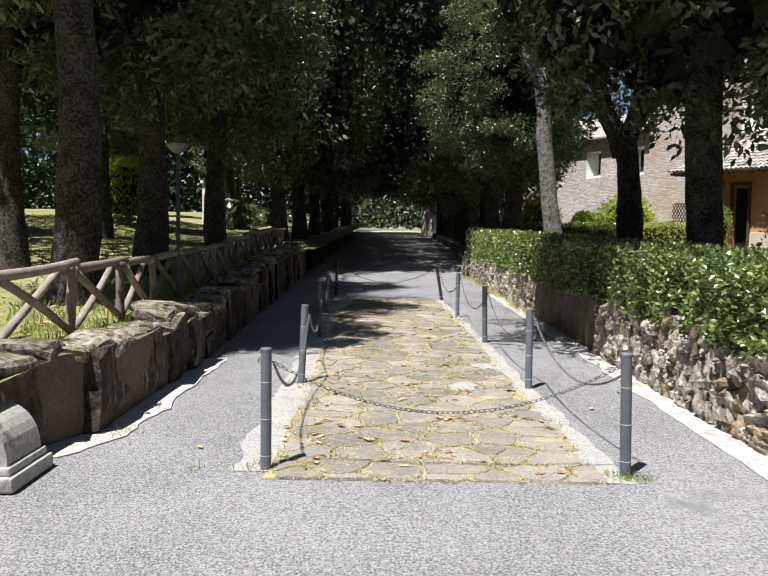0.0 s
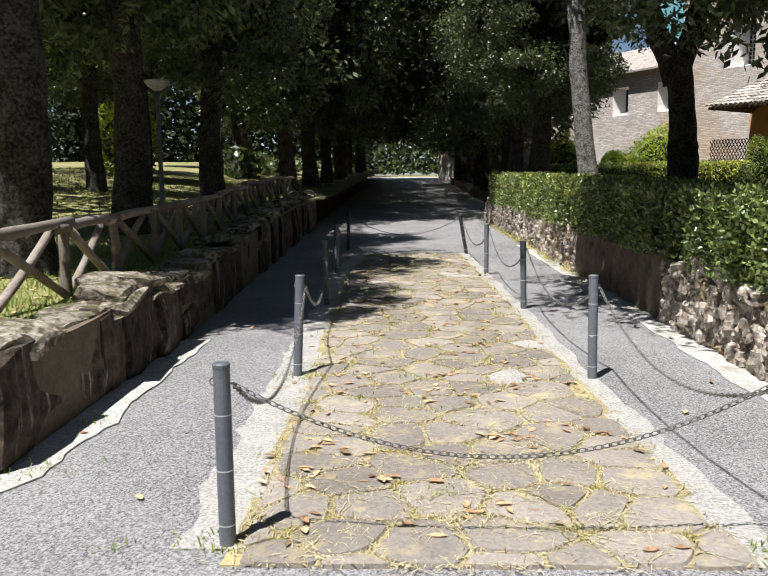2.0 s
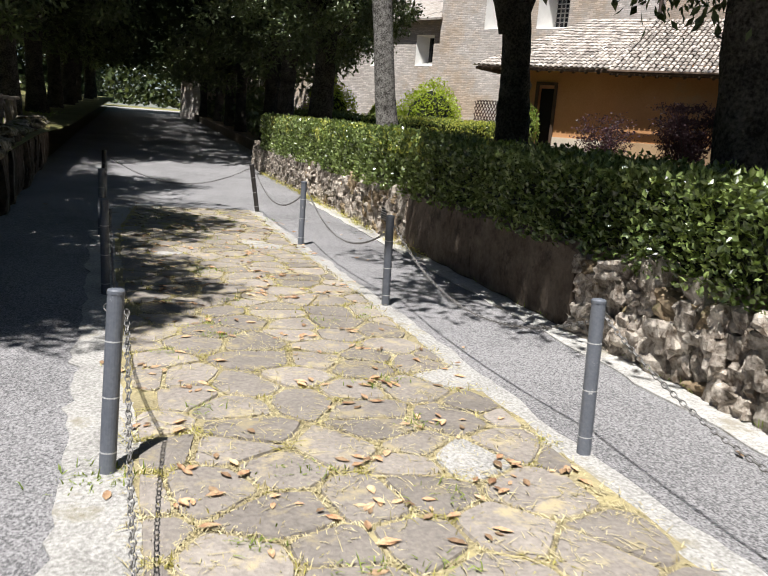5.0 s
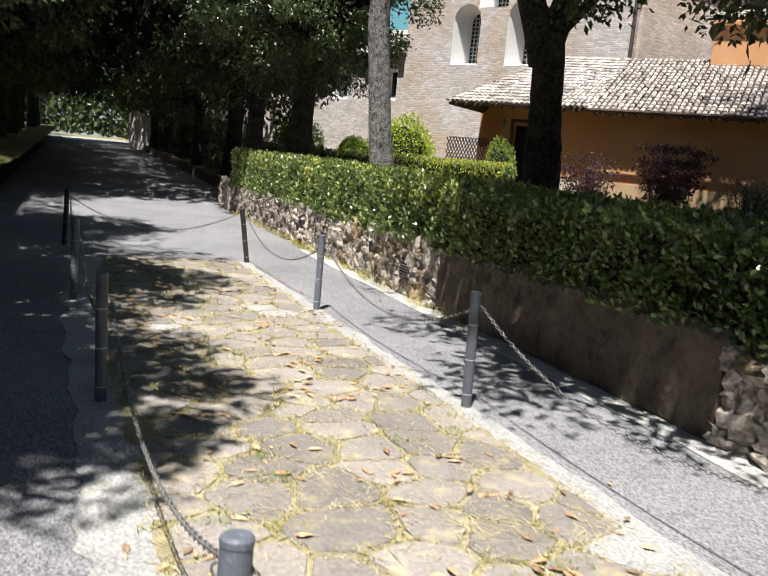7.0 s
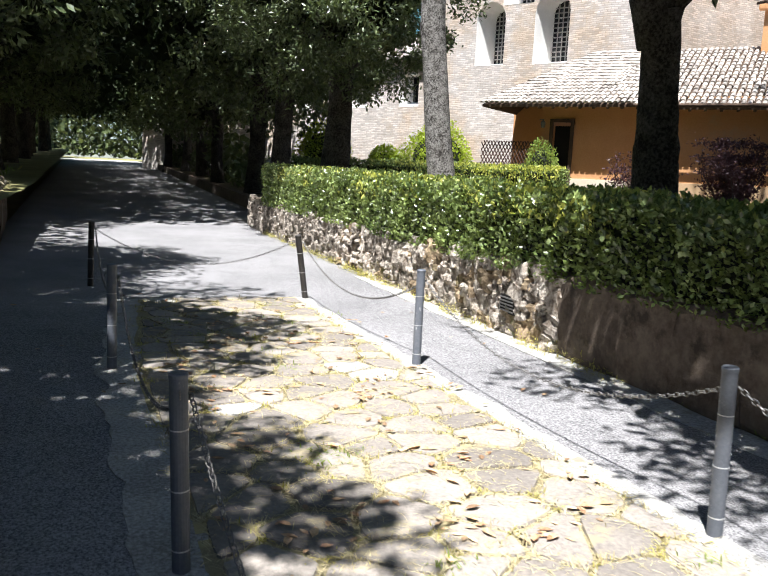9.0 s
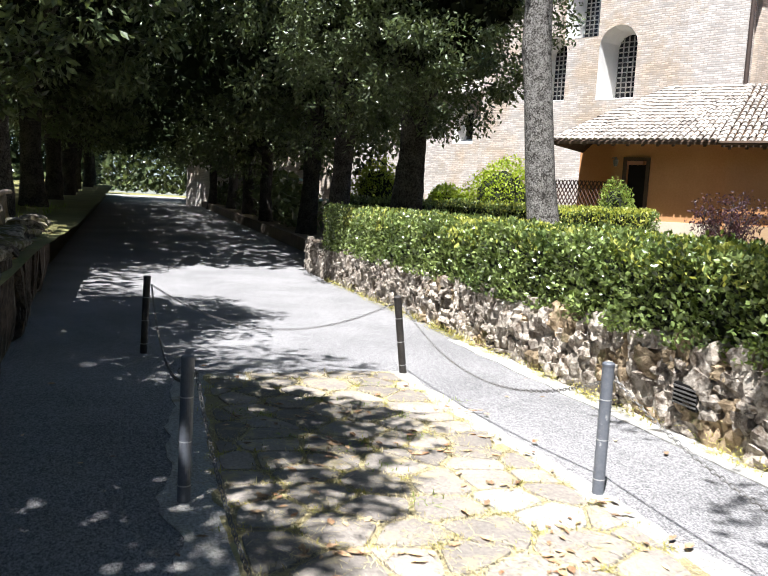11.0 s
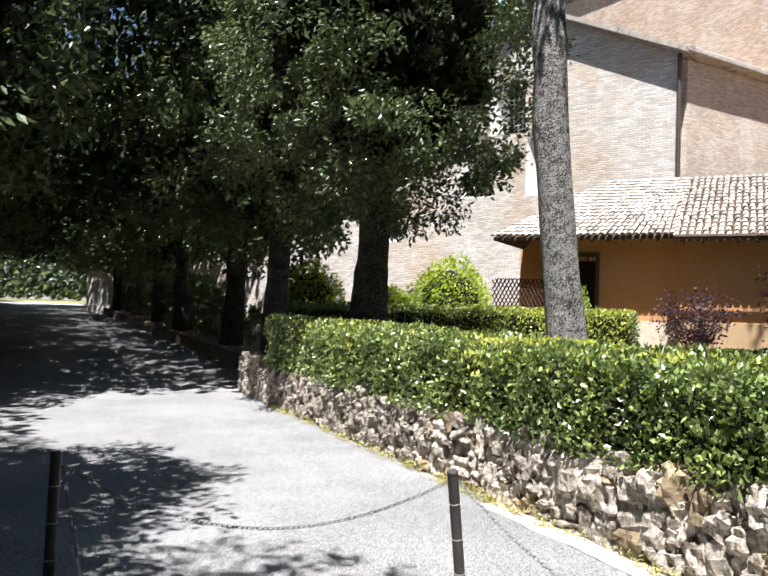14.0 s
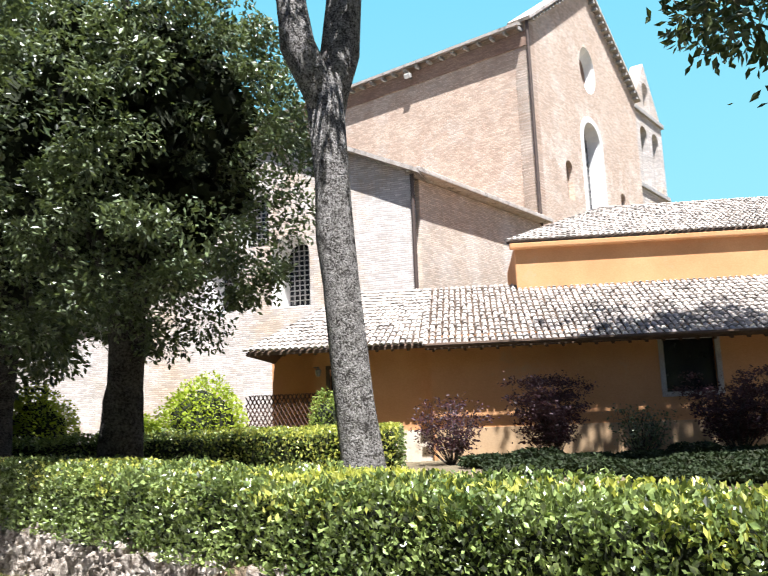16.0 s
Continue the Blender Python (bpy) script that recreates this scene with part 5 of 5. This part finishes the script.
for _ in range(900):
    y = nr.uniform(0, 24)
    pts.append((3.76 + nr.normal(0, 0.04), y, 0.03))
blades("weeds", "small green weeds at the wall's foot and bollards", pts, 0.07, GRASS, 0.5, 0.008)

# ---- paving stones ----
paving = thing("old_paving", "strip of irregular worn basalt paving stones", "paving", kind="structure")
rp = random.Random(77)
seeds = []
y, j = -0.32, 0
while y < 13.9:
    x = left_edge(y) - 0.1 + (0.22 if j % 2 else 0.0)
    while x < right_edge(y) + 0.3:
        seeds.append((x + rp.uniform(-0.20, 0.20), y + rp.uniform(-0.13, 0.13)))
        x += 0.47
    y += 0.32
    j += 1


def clip(poly, px, py, nx, ny):
    """The part of poly behind the line through (px, py) with normal (nx, ny)."""
    kept = []
    for (ax, ay), (bx, by) in zip(poly, poly[1:] + poly[:1]):
        da, db = (ax - px) * nx + (ay - py) * ny, (bx - px) * nx + (by - py) * ny
        if da <= 0:
            kept.append((ax, ay))
        if da * db < 0:
            t = da / (da - db)
            kept.append((ax + (bx - ax) * t, ay + (by - ay) * t))
    return kept


gaps, mossy = [], []
for sx, sy in seeds:
    a, b = left_edge(sy) + 0.13, right_edge(sy) - 0.09
    poly = [(a, -0.22), (b, -0.22), (b, 13.56), (a, 13.56)]
    for ox, oy in seeds:
        if (ox, oy) != (sx, sy) and abs(ox - sx) < 1.3 and abs(oy - sy) < 1.0:
            poly = clip(poly, (sx + ox) / 2, (sy + oy) / 2, ox - sx, oy - sy)
        if len(poly) < 3:
            break
    if len(poly) < 3 or rp.random() < 0.004:
        continue
    cx, cy = sum(p[0] for p in poly) / len(poly), sum(p[1] for p in poly) / len(poly)
    wide = max(p[0] for p in poly) - min(p[0] for p in poly)
    if wide < 0.14 or max(p[1] for p in poly) - min(p[1] for p in poly) < 0.10:
        continue
    for (ax, ay), (bx, by) in zip(poly, poly[1:] + poly[:1]):
        if rp.random() < 0.22:
            mossy.append((ax, ay))
        for _ in range(int(math.hypot(bx - ax, by - ay) * max(15, 105 + 170 * noise.noise((ax * 1.7, ay * 1.7, 4))))):
            t = rp.random()
            gaps.append((ax + (bx - ax) * t + rp.gauss(0, 0.028), ay + (by - ay) * t + rp.gauss(0, 0.028), 0.009))
    shrink = rp.uniform(0.92, 0.975)
    poly = [((x - cx) * shrink, (y - cy) * shrink) for x, y in poly]
    for near_end in (0.12, 0.22):
        cut = []
        for (ax, ay), (bx, by) in zip(poly, poly[1:] + poly[:1]):
            cut += [(ax + (bx - ax) * near_end, ay + (by - ay) * near_end), (bx + (ax - bx) * near_end, by + (ay - by) * near_end)]
        poly = [(x * rp.uniform(0.985, 1.015), y * rp.uniform(0.985, 1.015)) for x, y in cut]
    bm = bmesh.new()
    low = [bm.verts.new((x, y, -0.03)) for x, y in poly]
    ring = [bm.verts.new((x * 0.95, y * 0.94, rp.uniform(-0.003, 0.002))) for x, y in poly]
    crown = bm.verts.new((rp.uniform(-0.04, 0.04), rp.uniform(-0.03, 0.03), rp.uniform(0.003, 0.012)))
    n = len(poly)
    for k in range(n):
        bm.faces.new((low[k], low[(k + 1) % n], ring[(k + 1) % n], ring[k]))
        bm.faces.new((ring[k], ring[(k + 1) % n], crown))
    part("stone", bm, CONCRETE if rp.random() < 0.025 else BASALT, paving, m=pose(cx, cy, 0.017, rp.uniform(-1.0, 1.0), rp.uniform(-1.0, 1.0)))
cushions = []
for x, y in mossy:
    if 0.0 < y < 13.3 and left_edge(y) + 0.1 < x < right_edge(y) - 0.05:
        r = rp.uniform(0.025, 0.075)
        cushions += [(x + rp.gauss(0, r), y + rp.gauss(0, r * 0.7), 0.012) for _ in range(rp.randint(10, 34))]
blades("moss_tufts", "yellow-green moss and grass tufts in the paving joints", cushions, 0.045, MOSS, 0.9, 0.007)
blades("dry_grass", "dry yellow grass and moss in the paving joints", gaps, 0.05, STRAW, 0.9, 0.007)
litter = []
for _ in range(460):
    x, y, r = rp.uniform(0.05, 2.25), rp.uniform(-0.2, 13.4), rp.uniform(0.04, 0.16)
    litter += [(x + rp.gauss(0, r), y + rp.gauss(0, r * 0.6), 0.024) for _ in range(26)]
litter = [p for p in litter if left_edge(p[1]) + 0.05 < p[0] < right_edge(p[1]) - 0.02]
blades("straw_litter", "loose dry straw scattered over the paving stones", litter, 0.030, STRAW, 1.6, 0.0055)
tufts = []
for _ in range(34):
    x, y = rp.uniform(0.1, 2.2), rp.uniform(0, 13)
    tufts += [(x + rp.gauss(0, 0.07), y + rp.gauss(0, 0.05), 0.028) for _ in range(26)]
blades("weed_tufts", "small green tufts between the paving stones", tufts, 0.05, GRASS, 0.7, 0.008)


def fallen(name, label, spots, size):
    verts, faces = [], []
    for x, y, z in spots:
        w, s = rp.uniform(0, 6.283), size * rp.uniform(0.6, 1.4)
        curl = rp.uniform(0.08, 0.45) * s
        base = len(verts)
        for u, v, l in ((-1, 0, 0.4), (-0.3, 0.42, 1.0), (0.4, 0.34, 0.8), (1, 0.05, 0.6), (0.35, -0.36, 0.9), (-0.35, -0.4, 0.7), (0, 0, 0.0)):
            verts.append((x + (u * math.cos(w) - v * math.sin(w)) * s, y + (u * math.sin(w) + v * math.cos(w)) * s, z + l * curl * rp.uniform(0.5, 1.2)))
        faces += [(base + k, base + (k + 1) % 6, base + 6) for k in range(6)]
    ob = raw(name, verts, faces, DEAD_LEAF)
    return tagged(ob, label, "fallen leaves", kind="stuff")


spots = [(rp.uniform(0.0, 2.3), rp.uniform(-0.2, 13.4), 0.024) for _ in range(150)] + [(rp.uniform(-1.4, 3.4), rp.uniform(0.3, 14), 0.006) for _ in range(50)]
for _ in range(120):
    x, y = rp.uniform(0.1, 2.2), rp.uniform(0.0, 12.5)
    spots += [(x + rp.gauss(0, 0.09), y + rp.gauss(0, 0.06), 0.024) for _ in range(rp.randint(1, 6))]
fallen("fallen_leaves", "curled tan and red fallen leaves on the paving", spots, 0.038)
spots = []
for _ in range(1500):
    y, x = nr.uniform(-0.5, 22), -1.9 - abs(nr.normal(0, 3))
    spots.append((x, y, left_height(x, y) + 0.01))
fallen("leaf_litter", "brown leaf litter under the oaks", spots, 0.05)

moss = []
for _ in range(64):
    y = rp.uniform(9.0, 23.0)
    x, r = right_face(y) - 0.16, rp.uniform(0.04, 0.12)
    moss += [(x + rp.gauss(0, r * 0.5), y + rp.gauss(0, r * 2), road_height(y) + abs(rp.gauss(0, 0.05))) for _ in range(44)]
blades("wall_foot_weeds", "yellow-green weeds and moss along the wall's foot", moss, 0.06, MOSS, 0.8, 0.010)

# ---- stones of the walls ----
rw = random.Random(91)


def rough_block(w, d, h, rg, jag=0.12, top_jag=0.05):
    """A hewn block: a cube cut twice, its corners pushed about."""
    bm = bmesh.new()
    bmesh.ops.create_cube(bm, size=1)
    bmesh.ops.subdivide_edges(bm, edges=bm.edges[:], cuts=2, use_grid_fill=True)
    shift = rg.uniform(0, 50)
    for v in bm.verts:
        r = v.co.copy()
        shrink = 1 - 0.13 * (abs(r.x) > 0.4) * (abs(r.z) > 0.4) - 0.10 * (abs(r.y) > 0.4) * (abs(r.z) > 0.4)
        v.co = Vector((r.x * w * shrink * (1 + rg.uniform(-jag, jag)), r.y * d * (1 + rg.uniform(-jag, jag)), r.z * h * shrink * (1 + rg.uniform(-top_jag, top_jag) * 2)))
        v.co.x += jag * 0.5 * noise.noise((v.co.y * 4 + shift, v.co.z * 4, shift))
        v.co.z += top_jag * 0.5 * noise.noise((v.co.y * 5 + shift, v.co.x * 5, shift + 9))
    return bm


def mesh_of(bm, material, name):
    me = bpy.data.meshes.new(name)
    bmesh.ops.recalc_face_normals(bm, faces=bm.faces)
    bm.to_mesh(me)
    bm.free()
    me.materials.append(material)
    return me


# large slabs, joints upright, along the left wall
y = -1.6
while y < 23.0:
    w = rw.uniform(0.38, 0.95)
    top = left_wall_top(y + w / 2)
    split = rw.random() < 0.12
    x = left_face(y + w / 2)
    top += rw.uniform(-0.09, 0.07)
    heights = [(0, top - 0.02)] if not split else [(0, top * rw.uniform(0.45, 0.65)), (None, top)]
    z0 = road_height(y) - 0.05
    for _, z1 in heights:
        h = z1 + road_height(y) - z0
        bm = rough_block(0.30, w * 0.95, h, rw, 0.07, 0.04)
        part("slab", bm, SLAB, wall_left, m=pose(x - 0.17 + rw.uniform(-0.07, 0.06), y + w / 2, z0 + h / 2, rw.uniform(-3, 3), rw.uniform(-4, 3), rw.uniform(-6, 6)))
        z0 += h
    at = y - 0.05
    while at < y + w - 0.1:
        long = rw.uniform(0.3, 0.7)
        cap = rough_block(rw.uniform(0.34, 0.50), long * 1.1, rw.uniform(0.09, 0.18), rw, 0.05, 0.10)
        part("coping_stone", cap, COPING, wall_left, m=pose(x - 0.27 + rw.uniform(-0.05, 0.05), at + long / 2, top + road_height(y) - 0.05 + rw.uniform(-0.03, 0.03), rw.uniform(-6, 6), rw.uniform(-7, 9), rw.uniform(-12, 12)))
        at += long
    y += w

# rubble along the right wall; from 5.6 to 10.2 m it is large smooth blocks


def rubble_shape(rg, seed, material):
    """A hewn lump of tufa: a cut cube, a little rounded, its faces broken into facets."""
    bm = bmesh.new()
    bmesh.ops.create_cube(bm, size=1)
    bmesh.ops.subdivide_edges(bm, edges=bm.edges[:], cuts=3, use_grid_fill=True)
    for v in bm.verts:
        ball = v.co.normalized() * 0.60
        v.co = v.co.lerp(ball, 0.30)
        v.co *= 1 + 0.42 * noise.noise(v.co * 2.1 + Vector((seed * 7.1, 0, 0))) + 0.22 * noise.noise(v.co * 6.0 + Vector((0, seed * 3.3, 0))) + rg.uniform(-0.07, 0.07)
    bmesh.ops.triangulate(bm, faces=bm.faces[:])
    return mesh_of(bm, material, "stone")


shapes = [rubble_shape(rw, k, RUBBLE if k % 6 else OCHRE_RUBBLE) for k in range(24)]
singles, rest_v, rest_f = 0, [], []


def rubble(y, z, w, h, proud, near):
    global singles
    x = right_face(y) + 0.06 - proud
    m = pose(x, y, z, rw.uniform(-16, 16), rw.uniform(-6, 6), rw.uniform(-8, 8)) @ Matrix.Diagonal((rw.uniform(0.17, 0.25), w, h, 1))
    me = rw.choice(shapes)
    if near and singles < 300:
        singles += 1
        share("stone", me, wall_right, m)
    else:
        base = len(rest_v)
        rest_v.extend(tuple(m @ v.co) for v in me.vertices)
        rest_f.extend(tuple(base + k for k in f.vertices) for f in me.polygons)


y = -1.6
while y < 27.5:
    if 5.4 < y < 9.9:
        w = rw.uniform(0.55, 1.15)
        bm = rough_block(0.2, w * 1.01, 0.86, rw, 0.02, 0.02)
        part("rendered_panel", bm, RENDER, wall_right, m=pose(right_face(y) + 0.03 + rw.uniform(-0.007, 0.007), y + w / 2, 0.38, 0, rw.uniform(-0.8, 0.8), rw.uniform(-0.5, 0.5)))
        y += w * 0.985
        continue
    w = rw.choice((rw.uniform(0.11, 0.20), rw.uniform(0.18, 0.34)))
    z = 0.0
    while z < 0.62:
        h = rw.uniform(0.09, 0.26)
        rubble(y + w / 2 + rw.uniform(-0.05, 0.05), z + h / 2, w * rw.uniform(0.9, 1.25), h * rw.uniform(0.95, 1.3), rw.uniform(-0.02, 0.055), y > -0.3 and y < 20)
        z += h
    y += w * 0.92
if rest_v:
    tagged(raw("rubble_rest", rest_v, rest_f, RUBBLE, wall_right), "rough tufa rubble", kind="stuff")

vent = thing("wall_vent", "small dark iron vent grille set in the wall", "vent", (3.70, 11.0, 0.34))
# near-black plate paints the dark behind the vent bars
bm = bmesh.new()
box_in(bm, (0.04, 0.30, 0.20), Matrix(), 0.006)
part("frame", bm, BLACK, vent)
for k in range(5):
    bm = bmesh.new()
    box_in(bm, (0.03, 0.28, 0.014), Matrix.Translation((-0.02, 0, -0.07 + 0.035 * k)))
    part("bar", bm, IRON, vent)

# spiky plant, cone shrub and lantern near the porch
yucca = thing("yucca", "dark spiky yucca between the round shrubs", "plant", porch_at(-18.3, 27.0, 0.84))
for k in range(26):
    w, up = rw.uniform(0, 6.283), rw.uniform(0.2, 1.2)
    d = Vector((math.cos(w), math.sin(w), 0))
    tip = d * 0.75 * math.cos(up) + Vector((0, 0, 0.3 + 0.95 * math.sin(up)))
    side = Vector((-d.y, d.x, 0)) * 0.05
    base = Vector((0, 0, 0.3)) + d * 0.05
    mid = base.lerp(tip, 0.5) + Vector((0, 0, 0.08))
    bm = bmesh.new()
    p = [bm.verts.new(v) for v in (base - side, base + side, mid + side, tip, mid - side)]
    c = bm.verts.new(mid - Vector((0, 0, 0.03)))
    for i in range(5):
        bm.faces.new((p[i], p[(i + 1) % 5], c))
    part("blade", bm, OAK_LEAF, yucca)
bm = bmesh.new()
tube_in(bm, [(0, 0, -0.1), (0, 0, 0.34)], [0.10, 0.08], 8)
part("stem", bm, BARK, yucca)
bush("pale green cone-shaped shrub beside the porch door", 0.6, 2.2, porch_at(-12.3, 29.6, 0.84), 66, GRASS, 2600, 0.09)
lantern = thing("wall_lantern", "small dark wall lantern beside the porch door", "lantern", porch_at(-12.95, 31.3, 3.75))
bm = bmesh.new()
box_in(bm, (0.05, 0.25, 0.04), Matrix.Translation((0, 0, 0.18)))
part("bracket", bm, IRON, lantern)
bm = bmesh.new()
tube_in(bm, [(0, -0.1, -0.12), (0, -0.1, 0.08), (0, -0.1, 0.16)], [0.06, 0.10, 0.02], 8)
part("lantern_body", bm, IRON, lantern)
# three shrub rows added in shade-dark leaf to hide the sunlit soil
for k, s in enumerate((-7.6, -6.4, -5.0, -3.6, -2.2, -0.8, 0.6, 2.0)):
    bush("added dark shrub standing in for shaded soil before the annex", 0.75, 0.34 + 0.1 * math.sin(k * 1.9), porch_at(s, 26.9 + 0.3 * math.sin(k * 2.1), 0.82), 80 + k, SHADED_LEAF, 1500, 0.11, "ground-cover shrubs")
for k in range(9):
    bush("added dark shrub standing in for shaded soil before the annex", 0.85, 0.36 + 0.08 * math.sin(k * 2.3), porch_at(-7.0 + 1.25 * k, 23.2 + 0.4 * math.sin(k * 1.7), 0.82), 95 + k, SHADED_LEAF, 1500, 0.11, "ground-cover shrubs")
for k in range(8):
    bush("added dark shrub standing in for shaded soil before the annex", 0.8, 0.32 + 0.08 * math.sin(k * 2.7), porch_at(-4.6 + 1.2 * k, 20.2 + 0.4 * math.sin(k * 1.3), 0.82), 120 + k, SHADED_LEAF, 1500, 0.11, "ground-cover shrubs")
for y0, y1 in ((26.5, 28.2), (28.2, 29.9), (29.9, 31.6), (31.6, 33.3), (33.3, 35.0)):
    panel = thing("rustic_fence", "rustic fence panel of grey weathered chestnut poles", "fence", (6.0, y0, 0.42 + road_height(y0)), "rustic fence panels")
    log_between("post", (0, 0, -0.2), (0, 0, 0.85), 0.05, 0.045, panel, rg)
    log_between("rail", (0, -0.1, 0.8), (0, y1 - y0 + 0.1, 0.82), 0.045, 0.04, panel, rg)
    log_between("brace", (0.03, 0.05, 0.75), (0.03, y1 - y0, 0.1), 0.035, 0.03, panel, rg)
    log_between("brace", (-0.03, 0.05, 0.1), (-0.03, y1 - y0, 0.75), 0.035, 0.03, panel, rg)
